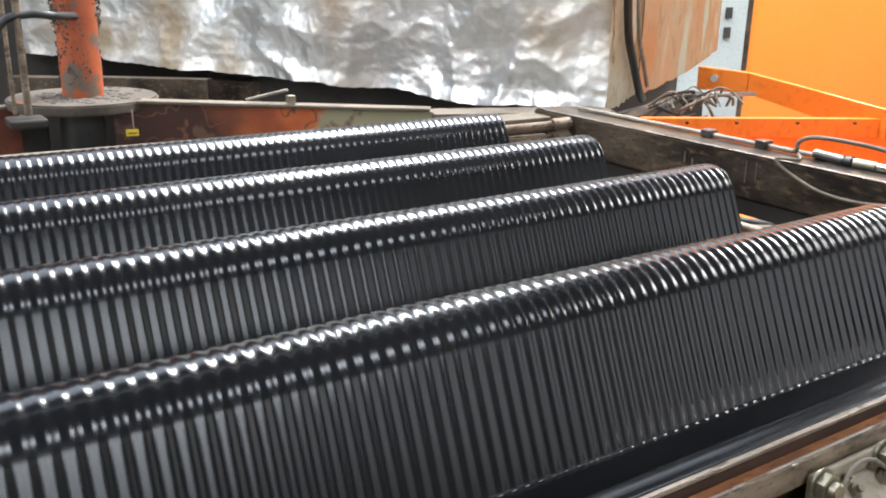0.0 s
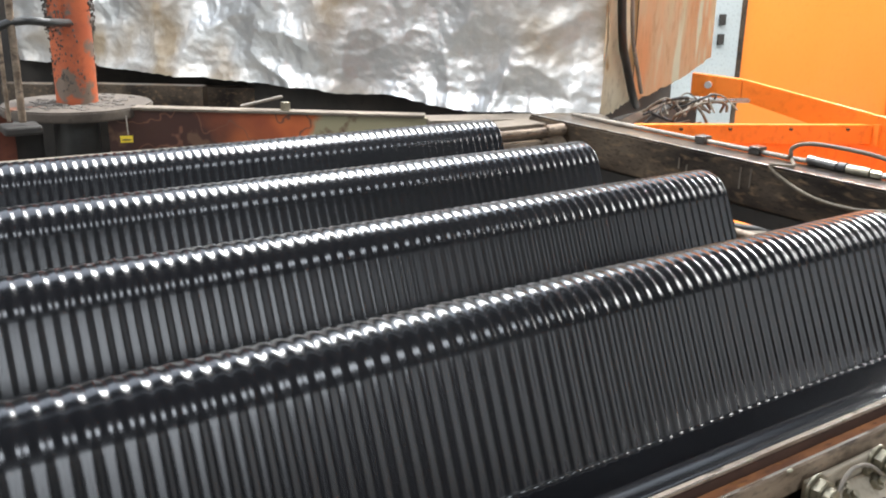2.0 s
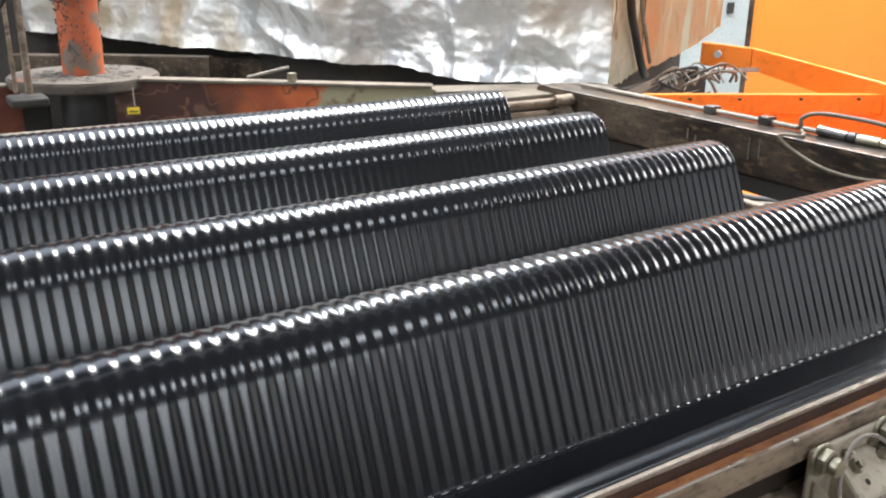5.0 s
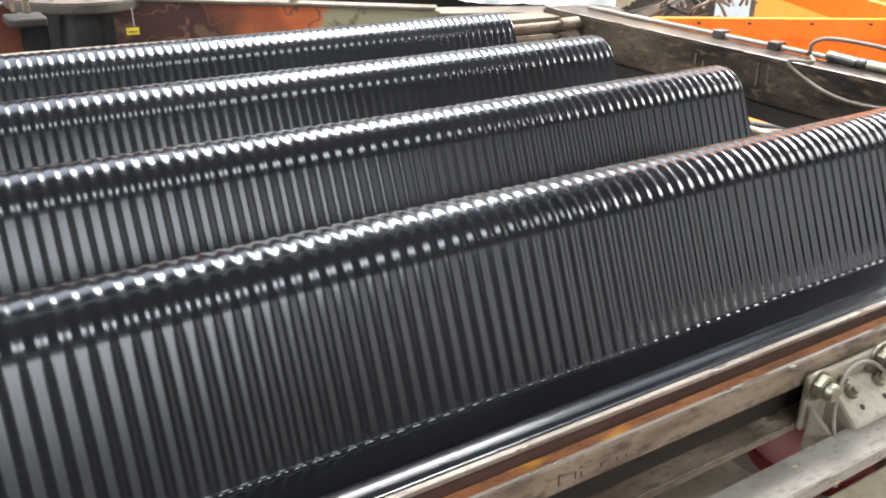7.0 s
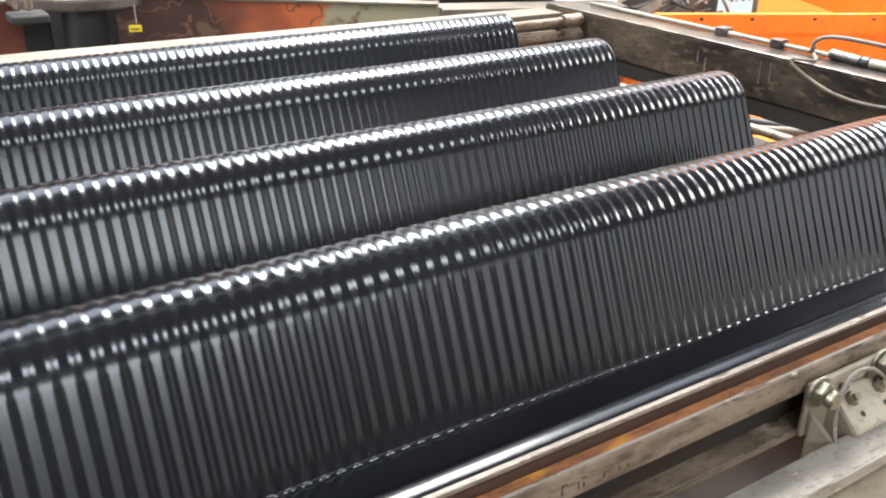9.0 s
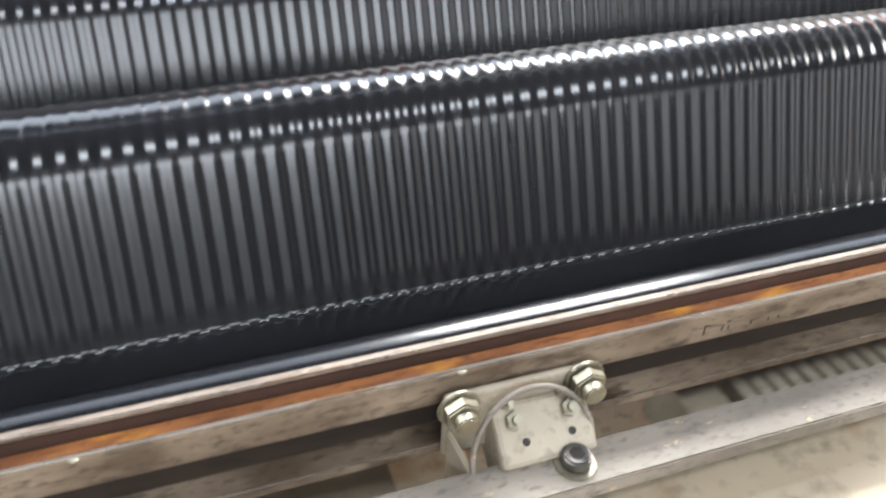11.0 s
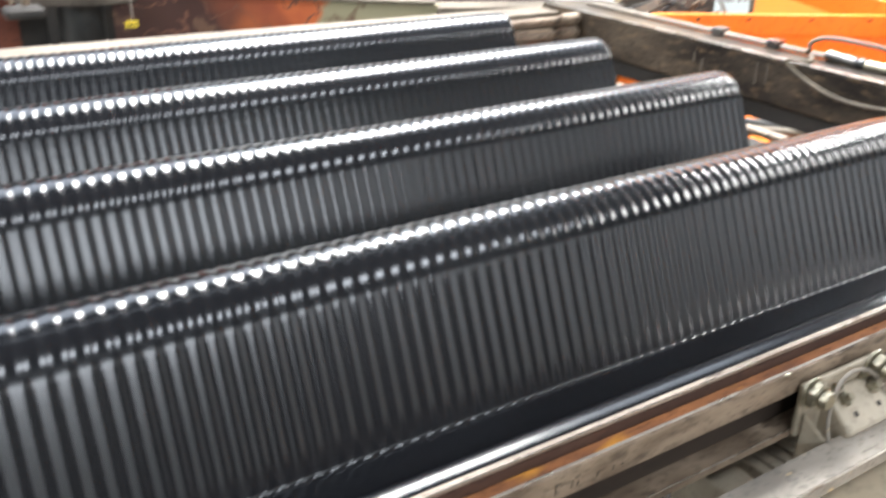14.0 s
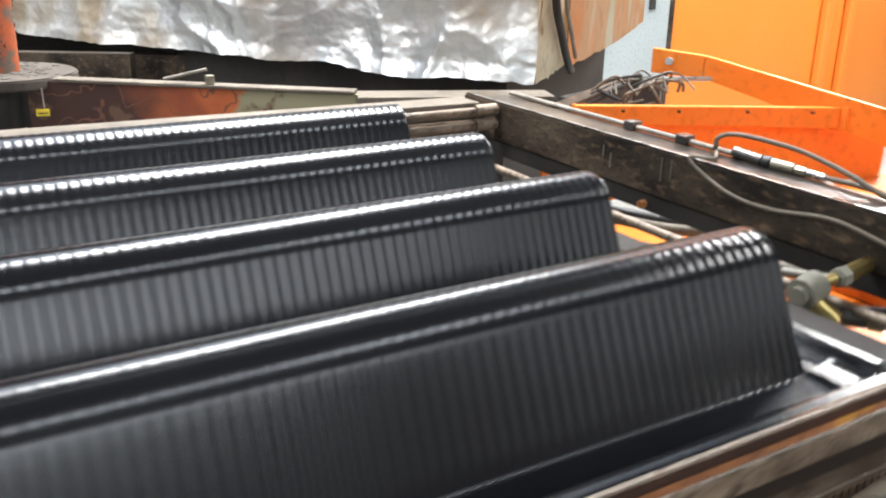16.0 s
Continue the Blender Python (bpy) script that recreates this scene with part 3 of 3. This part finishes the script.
t = thing("rotary_column", (CX, CY, -0.8), "dirty red-orange round column with a dusty disc flange", "column", kind="structure")
part("shaft", rod((CX, CY, -0.045), (CX, CY, 1.2), 0.037, sides=40), RED_COLUMN, t, "", True)
part("disc", rod((CX, CY, -0.062), (CX, CY, -0.043), 0.135, sides=64, bevel=0.003), DISC_DUST, t, "dust-covered round flange", True)
part("lower_shaft", rod((CX - 0.01, CY - 0.02, -0.80), (CX - 0.01, CY - 0.02, -0.063), 0.04, sides=40), RUBBER, t, "black lower shaft", True)
rnd = random.Random(4)
bm = bmesh.new()
for i in range(5000):
    a, z = rnd.uniform(0, 2 * math.pi), rnd.choice((rnd.uniform(0.07, 0.4), rnd.uniform(0.09, 0.3), rnd.uniform(-0.03, 0.4)))
    if math.sin(a * 2.0 + z * 9) + rnd.uniform(-1, 1) < 0.1:
        continue
    q = 0.036 + rnd.uniform(0, 0.008) * (1 if z > 0.08 else 0.4)
    p = Vector((CX + q * math.cos(a), CY + q * math.sin(a), z))
    s = rnd.uniform(0.0006, 0.0022)
    bmesh.ops.create_icosphere(bm, subdivisions=1, radius=s, matrix=Matrix.Translation(p) @ Matrix.Diagonal((1, 1, rnd.uniform(0.8, 2.2), 1)))
fluff = part("dust_fluff", bm, DUST_GREY, t, "grey lint stuck to the column")
fluff["kind"] = "stuff"

t = thing("dust_pile", (CX - 0.03, CY - 0.06, -0.043), "heap of grey dust on the disc flange", "dust", kind="stuff")
bm = bmesh.new()
for i in range(160):
    a, q = rnd.uniform(0, 6.28), abs(rnd.gauss(0, 0.05)) + 0.035
    if q < 0.12:
        bmesh.ops.create_icosphere(bm, subdivisions=1, radius=rnd.uniform(0.002, 0.006), matrix=Matrix.Translation((CX + q * math.cos(a), CY + q * math.sin(a), -0.0425)) @ Matrix.Diagonal((1.6, 1.6, 0.5, 1)))
part("dust", bm, DUST_GREY, t)

t = thing("radial_arm", (-0.1, 1.07, -0.11), "chipped red-orange steel arm with an olive repaired end", "machine arm", rides=True)
part("web", slab((-0.37, 1.272), (0.1, 0.92), -0.15, -0.047, -0.12, -0.049, 0.014), RED_ARM, t, "chipped red-orange web, shadow painted in at its root")
part("top_flange", slab((-0.33, 1.245), (0.098, 0.923), -0.0465, -0.0415, -0.0475, -0.0425, 0.035), DUSTY, t, "dusty top flange")
part("corner_gusset", slab((0.101, 0.925), (0.42, 0.80), -0.075, -0.05, -0.075, -0.05, 0.07), DUSTY, t, "dusty gusset plate")
t = thing("toggle_lever", (-0.107, 1.073, -0.04), "small steel toggle lever on the red arm", "lever", rides=True)
part("post", box(-0.114, -0.1, 1.066, 1.08, -0.0412, -0.0265, 0.001), ZINC, t)
part("bar", rod((-0.173, 1.12, -0.036), (-0.11, 1.078, -0.017), 0.0028), STEEL_GREY, t, "", True)
t = thing("hanging_tag", (-0.36, 1.25, -0.09), "yellow tag with black bars hanging below the disc", "tag", rides=True)
part("tag", slab((-0.373, 1.19), (-0.352, 1.186), -0.097, -0.085, -0.097, -0.085, 0.001, 0.0002), YELLOW, t)
part("cord", rod((-0.36, 1.186, -0.083), (-0.36, 1.19, -0.05), 0.0012), STEEL_GREY, t)
part("printed_bar", slab((-0.370, 1.1888), (-0.355, 1.1860), -0.093, -0.091, -0.093, -0.091, 0.0022, 0.0002), RUBBER, t, "black printed bar")
# near-black box that fills in the shade under the disc and arms
t = thing("under_arm_shade", (-0.5, 1.3, -0.3), "dark box standing in for the shade below the column disc", "machine box", kind="structure")
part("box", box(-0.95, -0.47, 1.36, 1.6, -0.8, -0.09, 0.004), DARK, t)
t = thing("left_arm", (-0.75, 1.25, -0.11), "dark red dusty steel arm beside the column", "machine arm", rides=True)
part("web", slab((-0.52, 1.36), (-1.05, 1.30), -0.15, -0.058, -0.15, -0.058, 0.014), DARK_RED, t)
part("top_flange", slab((-0.52, 1.36), (-1.05, 1.30), -0.0575, -0.053, -0.0575, -0.053, 0.03), DUSTY, t)

t = thing("column_pipe", (-0.53, 1.2, 0.0), "dusty grey pipe and black hose beside the column", "pipe")
part("pipe", rod((-0.527, 1.2, -0.05), (-0.527, 1.2, 0.4), 0.006), STEEL_WORN, t, "", True)
part("thin_pipe", rod((-0.545, 1.22, -0.05), (-0.545, 1.22, 0.4), 0.0035), STEEL_WORN, t, "", True)
part("hose", hose([(-0.42, 1.29, 0.106), (-0.47, 1.2, 0.112), (-0.51, 1.2, 0.115), (-0.55, 1.2, 0.103), (-0.57, 1.2, 0.06)], 0.007), RUBBER, t, "black fuzzy hose", True)
part("foot_block", box(-0.56, -0.50, 1.18, 1.24, -0.07, -0.055, 0.004), DARK, t)

# ---- foil-wrapped oven ----
OA, OB, OC = Vector((0.428, 0.823)), Vector((-0.55, 3.0)), Vector((1.42, 1.40))


def foil_skin():
    rng = np.random.default_rng(3)
    nu, nv = 420, 150
    length = (OB - OA).length
    d = (OB - OA).normalized()
    n = Vector((-d.y, d.x))
    if n.x > 0:
        n = -n
    bm = bmesh.new()
    grid = []
    for i in range(nu + 1):
        u = -0.006 + (length + 0.006) * i / nu
        col = []
        for j in range(nv + 1):
            v = 0.62 * j / nv
            q = Vector((u * 5.0, v * 6.5, 0.3))
            h = 0.040 * noise.noise(q * 0.6) - 0.026 * abs(noise.noise(q * 1.5)) - 0.005 * abs(noise.noise(q * 4.6 + Vector((3, 1, 0)))) - 0.0035 * abs(noise.noise(Vector((q.x * 16, q.y * 7, 2)))) - 0.0015 * abs(noise.noise(q * 27))
            low = -0.061 + 0.006 * noise.noise(Vector((u * 9, 0, 5))) + 0.003 * noise.noise(Vector((u * 40, 0, 9))) - (0.012 * max(0, 1 - abs(u - 0.32) / 0.18))
            z = low + v
            p = OA + d * u + n * (0.004 + h + 0.008 * max(0, 1 - v / 0.03))
            col.append(bm.verts.new((p.x, p.y, z)))
        grid.append(col)
    for i in range(nu):
        for j in range(nv):
            bm.faces.new((grid[i][j], grid[i + 1][j], grid[i + 1][j + 1], grid[i][j + 1]))
    return bm


t = thing("oven", (0.4, 1.7, -0.05), "foil-wrapped heating oven with a weathered peach end panel", "oven", kind="")
bm = bmesh.new()
inner = [OA + Vector((0.02, 0.05)), OB + Vector((0.03, 0.0)), OB + (OC - OA), OC + Vector((-0.03, 0.03))]
lo = [bm.verts.new((p.x, p.y, -0.035)) for p in inner]
hi = [bm.verts.new((p.x, p.y, 0.56)) for p in inner]
for i in range(4):
    bm.faces.new((lo[i], lo[(i + 1) % 4], hi[(i + 1) % 4], hi[i]))
bm.faces.new(lo[::-1])
bm.faces.new(hi)
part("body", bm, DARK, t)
part("foil_wrap", foil_skin(), FOIL, t, "crinkled stained aluminium foil", True)
dc = (OC - OA).normalized()
nc = Vector((dc.y, -dc.x))


def along(s, out=0.0):
    p = OA + dc * s + nc * out
    return (p.x, p.y)


def ragged(name, s0, s1, z_of, mt, out, label, count=60):
    """A thin upright sheet along the oven's end with a torn lower edge."""
    bm = bmesh.new()
    a, b = [], []
    for i in range(count + 1):
        s = s0 + (s1 - s0) * i / count
        wob = 0.004 * noise.noise(Vector((s * 11, 2, 0)))
        p = along(s, out + wob)
        z = z_of((s - s0) / (s1 - s0)) + 0.005 * noise.noise(Vector((s * 60, 7, 0))) + 0.006 * noise.noise(Vector((s * 17, 4, 0)))
        col = [bm.verts.new((p[0], p[1], z + (0.56 - z) * (k / 10) ** 1.5)) for k in range(11)]
        a.append(col)
    for i in range(count):
        for k in range(10):
            bm.faces.new((a[i][k], a[i + 1][k], a[i + 1][k + 1], a[i][k + 1]))
    bmesh.ops.solidify(bm, geom=list(bm.faces), thickness=0.003)
    return part(name, bm, mt, t, label, True)


ragged("torn_insulation", 0.0, 0.235, lambda f: -0.062 + 0.012 * f, TAN, 0.004, "torn stained insulation")
ragged("end_panel", 0.2355, 1.13, lambda f: -0.058 + (0.012 * f if f < 0.6 else 0.0072 + 0.06 * (f - 0.6)), PEACH, 0.006, "weathered peach-painted panel with pale drips")
seal = [along(0.030, 0.014) + (0.3,), along(0.055, 0.016) + (0.16,), along(0.075, 0.018) + (0.08,), along(0.120, 0.018) + (0.03,), along(0.185, 0.018) + (-0.035,), along(0.232, 0.016) + (-0.062,)]
part("seal_strip", hose(seal, 0.0085, 12), RUBBER, t, "loose black rubber seal", True)
seal2 = [along(0.085, 0.02) + (0.3,), along(0.11, 0.022) + (0.16,), along(0.13, 0.024) + (0.08,), along(0.175, 0.024) + (0.03,), along(0.24, 0.022) + (-0.035,)]
part("seal_lip", hose(seal2, 0.004, 8), STEEL_GREY, t, "", True)

t = thing("oven_support", (0.1, 2.0, -0.3), "beige steel beams and dark panels below the oven", "support frame", kind="structure")
part("cross_beam", slab((-0.42, 2.1), (0.55, 1.45), -0.16, -0.085, -0.16, -0.085, 0.05), STEEL_BEAM, t)
part("brown_beam", slab((-0.30, 1.95), (-0.02, 1.75), -0.14, -0.075, -0.14, -0.075, 0.04), STEEL_BEAM, t)
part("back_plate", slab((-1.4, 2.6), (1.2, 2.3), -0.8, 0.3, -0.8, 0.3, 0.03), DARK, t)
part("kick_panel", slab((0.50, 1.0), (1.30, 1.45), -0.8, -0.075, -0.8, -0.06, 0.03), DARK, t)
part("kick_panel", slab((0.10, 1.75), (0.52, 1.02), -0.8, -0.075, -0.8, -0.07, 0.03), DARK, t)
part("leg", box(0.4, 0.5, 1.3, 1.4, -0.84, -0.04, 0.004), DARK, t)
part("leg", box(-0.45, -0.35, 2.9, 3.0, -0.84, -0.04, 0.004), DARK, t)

# ---- orange arms of the next station ----
t = thing("orange_girder", (0.8, 0.58, -0.05), "bright orange painted steel arm with a bolt hole", "machine arm", rides=True)
part("web", slab((0.672, 0.81), (0.72, 0.724), -0.028, 0.017, -0.03, 0.0105, 0.02), ORANGE, t)
part("long_web", slab((0.7205, 0.7231), (1.06, 0.12), -0.03, 0.0105, -0.215, -0.13, 0.02), ORANGE, t)
part("bolt_hole", rod((0.697, 0.785, -0.004), (0.674, 0.772, -0.004), 0.007), CABINET, t, "open bolt hole")
t = thing("orange_brace", (0.58, 0.57, -0.08), "bright orange flat brace between beam and arm", "brace", rides=True)
part("flat", slab((0.33, 0.626), (0.832, 0.513), -0.063, -0.035, -0.094, -0.058, 0.018), ORANGE, t)
part("end_gusset", slab((0.8325, 0.5345), (0.8365, 0.492), -0.098, -0.056, -0.098, -0.056, 0.008), ORANGE, t)
for f in (0.16, 0.36, 0.62, 0.88):
    bx, by, bz = 0.33 + 0.502 * f, 0.626 - 0.113 * f, -0.042 - 0.024 * f
    part("bolt_head", rod((bx - 0.002, by - 0.0085, bz), (bx - 0.003, by - 0.0135, bz), 0.0024, sides=6), SHADE_BROWN, t, "small dark bolt head")
t = thing("orange_floor_pan", (0.7, 0.3, -0.2), "orange painted pan under hoses and pipes", "machine pan", rides=True)
part("pan", box(0.25, 1.25, -0.3, 0.53, -0.225, -0.205, 0.002), ORANGE, t)
part("rear_wall", slab((0.3, 0.66), (1.0, 0.52), -0.204, -0.066, -0.204, -0.11, 0.01), ORANGE, t)
part("stiffener", slab((0.42, 0.5), (0.42, -0.2), -0.204, -0.18, -0.204, -0.18, 0.02), ORANGE, t)

t = thing("air_pipe", (0.3, 0.4, -0.045), "thin steel air pipe with fittings along the beam", "air pipe", rides=True)
part("pipe", rod((0.29, 0.74, -0.0315), (0.29, 0.27, -0.0315), 0.0034), STEEL_GREY, t, "", True)
part("elbow", rod((0.29, 0.271, -0.029), (0.29, 0.225, -0.031), 0.0068, bevel=0.002), BLACK_STEEL, t, "", True)
part("black_joint", rod((0.29, 0.2245, -0.031), (0.29, 0.213, -0.031), 0.0076, bevel=0.001), RUBBER, t, "", True)
part("coupling", rod((0.29, 0.2125, -0.031), (0.29, 0.18, -0.031), 0.0068, sides=12, bevel=0.001), ZINC, t, "", True)
part("hex_nut", rod((0.29, 0.1795, -0.031), (0.29, 0.165, -0.031), 0.0055, sides=6, bevel=0.0008), ZINC, t)
part("ferrule", rod((0.29, 0.1645, -0.031), (0.29, 0.14, -0.031), 0.0042, bevel=0.001), CHROME, t, "", True)
part("tail_hose", hose([(0.29, 0.1395, -0.031), (0.29, 0.1, -0.030), (0.285, 0.05, -0.031), (0.28, -0.02, -0.036)], 0.003), HOSE, t, "", True)
for y in (0.45, 0.352):
    part("pipe_clip", box(0.281, 0.299, y - 0.009, y + 0.009, -0.0355, -0.0240, 0.001), BLACK_STEEL, t)

t = thing("air_hose", (0.28, 0.25, -0.03), "dusty grey rubber air hose looping over the beam", "hose", group="hoses on the beam", rides=True)
part("hose", hose([(0.285, 0.30, -0.031), (0.28, 0.291, -0.026), (0.28, 0.29, -0.016), (0.28, 0.272, -0.007), (0.28, 0.235, -0.004), (0.28, 0.169, -0.006), (0.28, 0.106, -0.018), (0.28, 0.056, -0.031), (0.30, 0.0, -0.034)], 0.0029), HOSE, t, "", True)
t = thing("air_hose", (0.24, 0.25, -0.05), "dusty grey thin hose hanging on the beam's face", "hose", group="hoses on the beam", rides=True)
part("hose", hose([(0.275, 0.285, -0.031), (0.245, 0.262, -0.0315), (0.2335, 0.288, -0.033), (0.2335, 0.272, -0.046), (0.2335, 0.221, -0.063), (0.2335, 0.163, -0.066), (0.2335, 0.089, -0.056), (0.2335, 0.027, -0.063), (0.233, -0.06, -0.08)], 0.0024), HOSE, t, "", True)

for pts, r, mt, lab in (
    ([(0.2, 0.56, -0.15), (0.3, 0.44, -0.16), (0.39, 0.33, -0.168), (0.5, 0.2, -0.17)], 0.009, RUBBER, "black hose in the orange pan"),
    ([(0.22, 0.50, -0.15), (0.3, 0.40, -0.165), (0.36, 0.33, -0.165), (0.46, 0.2, -0.17)], 0.008, HOSE, "dusty grey hose in the orange pan"),
    ([(0.17, 0.45, -0.17), (0.25, 0.37, -0.18), (0.32, 0.29, -0.18), (0.42, 0.12, -0.18)], 0.010, STEEL_GREY, "grey pipe in the orange pan"),
    ([(0.2, 0.1, -0.15), (0.26, 0.05, -0.15), (0.34, 0.0, -0.15), (0.5, -0.1, -0.15)], 0.005, RUBBER, "black hose in the orange pan"),
):
    t = thing("pan_hose", pts[1], lab, "hose", group="hoses in the orange pan", rides=True)
    part("hose", hose(pts, r), mt, t, "", True)

t = thing("brass_valve", (0.18, 0.035, -0.11), "dull brass valve with an off-white cap", "valve", rides=True)
part("cap", rod((0.128, 0.038, -0.104), (0.166, 0.042, -0.098), 0.0155, bevel=0.006), WHITE_PLASTIC, t, "off-white round cap", True)
part("stem", rod((0.150, 0.036, -0.113), (0.158, 0.012, -0.128), 0.011, sides=12, bevel=0.002), BRASS, t, "", True)
part("white_nut", rod((0.182, 0.036, -0.095), (0.198, 0.036, -0.093), 0.0105, sides=6, bevel=0.002), WHITE_PLASTIC, t, "pale sealing nut")
part("body", rod((0.1985, 0.036, -0.093), (0.243, 0.042, -0.0905), 0.0085, sides=8, bevel=0.001), BRASS, t)
part("neck", rod((0.1662, 0.042, -0.098), (0.1818, 0.037, -0.095), 0.006, sides=12), BRASS, t, "", True)
part("pipe", hose([(0.181, 0.04, -0.095), (0.172, 0.075, -0.1), (0.165, 0.13, -0.108), (0.16, 0.22, -0.115)], 0.004), WHITE_PLASTIC, t, "pale thin pipe", True)
t = thing("quick_coupling", (0.19, 0.01, -0.13), "dark steel quick coupling on a hose", "coupling", rides=True)
part("elbow", hose([(0.158, 0.012, -0.129), (0.168, 0.034, -0.131), (0.182, 0.024, -0.13)], 0.0045), BLACK_STEEL, t, "", True)
part("sleeve", rod((0.182, 0.023, -0.13), (0.196, 0.005, -0.13), 0.0085, sides=12, bevel=0.001), BLACK_STEEL, t, "", True)
part("nut", rod((0.1965, 0.0045, -0.13), (0.205, -0.008, -0.13), 0.01, sides=6, bevel=0.001), ZINC, t)
part("ferrule", rod((0.2053, -0.0085, -0.13), (0.217, -0.026, -0.13), 0.0075, sides=12, bevel=0.001), WHITE_PLASTIC, t, "", True)
part("hose", hose([(0.217, -0.026, -0.13), (0.24, -0.06, -0.131), (0.28, -0.1, -0.15), (0.34, -0.12, -0.2)], 0.006), RUBBER, t, "", True)
t = thing("white_fitting", (0.19, 0.5, -0.13), "off-white pipe fitting behind the ridges", "fitting", rides=True)
part("body", rod((0.17, 0.50, -0.128), (0.215, 0.49, -0.128), 0.012, bevel=0.003), WHITE_PLASTIC, t, "", True)
part("branch", rod((0.195, 0.495, -0.128), (0.195, 0.47, -0.118), 0.008, bevel=0.001), WHITE_PLASTIC, t, "", True)

# wires and stub pipe at the frame's far corner
rnd = random.Random(11)
for i in range(12):
    c = Vector((0.505 + 0.0085 * i, 0.735 - 0.005 * i, -0.045 + 0.004 * (i % 3)))
    pts = [c + Vector((0.045 * math.cos(a) * rnd.uniform(0.6, 1.2), 0.02 * math.sin(2 * a + i), 0.024 * math.sin(a) * rnd.uniform(0.6, 1.4))) for a in [k * 1.05 for k in range(rnd.choice((4, 5, 6)))]]
    t = thing("loose_cable", tuple(c), "dusty loop of loose cable at the frame's corner", "cable", group="loose cables at the corner", rides=True)
    part("cable", hose(pts, rnd.choice((0.0021, 0.0016, 0.0028))), rnd.choice((HOSE, DUSTY, RUBBER, HOSE)), t, "", True)
t = thing("stub_pipe", (0.7, 0.72, -0.03), "thin grey stub pipe", "pipe", rides=True)
part("pipe", rod((0.62, 0.735, -0.028), (0.745, 0.70, -0.03), 0.0045), CHROME, t, "", True)
t = thing("corner_bracket", (0.5, 0.74, -0.08), "dark corner bracket behind the beam's end", "bracket", rides=True)
part("plate", slab((0.36, 0.70), (0.60, 0.80), -0.12, -0.05, -0.10, -0.035, 0.03), STEEL_BEAM, t)
part("back_plate", slab((0.45, 0.80), (0.74, 0.86), -0.13, -0.06, -0.13, -0.045, 0.02), DARK, t)
part("tube", rod((0.36, 0.69, -0.07), (0.62, 0.79, -0.03), 0.006), DARK, t, "", True)

# ---- grey cabinet and orange doors behind ----
t = thing("electric_cabinet", (2.7, 2.5, -0.84), "grey-blue electric cabinet with two small dark sockets", "cabinet")
part("body", box(1.9, 2.84, 2.42, 3.0, -0.84, 1.4, 0.006), CABINET, t)
part("dark_edge", box(2.841, 2.89, 2.43, 2.9, -0.84, 1.4, 0.003), STEEL_BEAM, t)
for z in (-0.1, -0.01):
    part("socket", box(2.68, 2.72, 2.409, 2.4195, z, z + 0.05, 0.002), DARK, t, "small dark socket")
t = thing("orange_door", (4.0, 2.5, -0.84), "tall orange painted steel doors with upright ribs", "door")
part("panel", box(2.9, 5.6, 2.45, 2.52, -0.84, 1.6, 0.004), ORANGE_DOOR, t)
for x in (4.25, 4.5):
    part("rib", box(x, x + 0.07, 2.405, 2.4495, -0.84, 1.6, 0.01), ORANGE_DOOR, t)
part("cable_loop", hose([(3.9, 2.42, 0.9), (3.92, 2.40, 0.55), (4.0, 2.40, 0.45), (4.1, 2.40, 0.56), (4.12, 2.42, 0.9)], 0.012), HOSE, t, "thin hanging cable loop", True)


# ---- what moves ----
AXIS = W(-0.51, 1.347, -0.05)
SAG = [(0, 0), (8.2, 0), (8.3, 0.1), (8.4, 0.9), (8.5, 1.7), (8.6, 1.2), (8.7, 0.9), (8.8, 1.0), (9.0, 1.0), (15.3, 1.0)]
TURN = [(15.4, 0.01), (15.5, 0.045), (15.6, 0.14), (15.7, 0.29), (15.8, 0.49), (15.9, 0.73), (16.0, 1.0)]


def carriage(sag, turn):
    about = Matrix.Translation(AXIS)
    return about @ Matrix.Rotation(radians(-6.4) * turn, 4, "Z") @ Matrix.Rotation(0.0079 * sag, 4, "X") @ about.inverted()


def motions():
    steps = [(t, s, 0.0) for t, s in SAG] + [(t, 1.0, a) for t, a in TURN]
    for ob in CAROUSEL:
        base = Matrix.Translation(ob.location)
        walk(ob, [(t, carriage(s, a) @ base) for t, s, a in steps])
    base = Matrix.Translation(SHEET.location)
    walk(SHEET, [(t, carriage(s, a) @ Matrix.Translation((0, 0, -0.0055 * s)) @ base) for t, s, a in steps])
    x, y, z = BASE.location
    walk(BASE, [(t, pose(x, y, z + dz)) for t, dz in ((0, 0), (8.2, 0), (8.4, -0.05), (8.6, -0.25), (9.0, -0.35), (16, -0.35))])
    x, y, z = SLIDE.location
    walk(SLIDE, [(t, pose(x + dx, y, z + dz)) for t, dx, dz in ((0, 0, -0.4), (8.8, 0, -0.4), (9.0, 0, -0.25), (9.2, 0, 0), (10.2, 0, 0), (12.2, 0.285, 0), (16, 0.285, 0))])


motions()
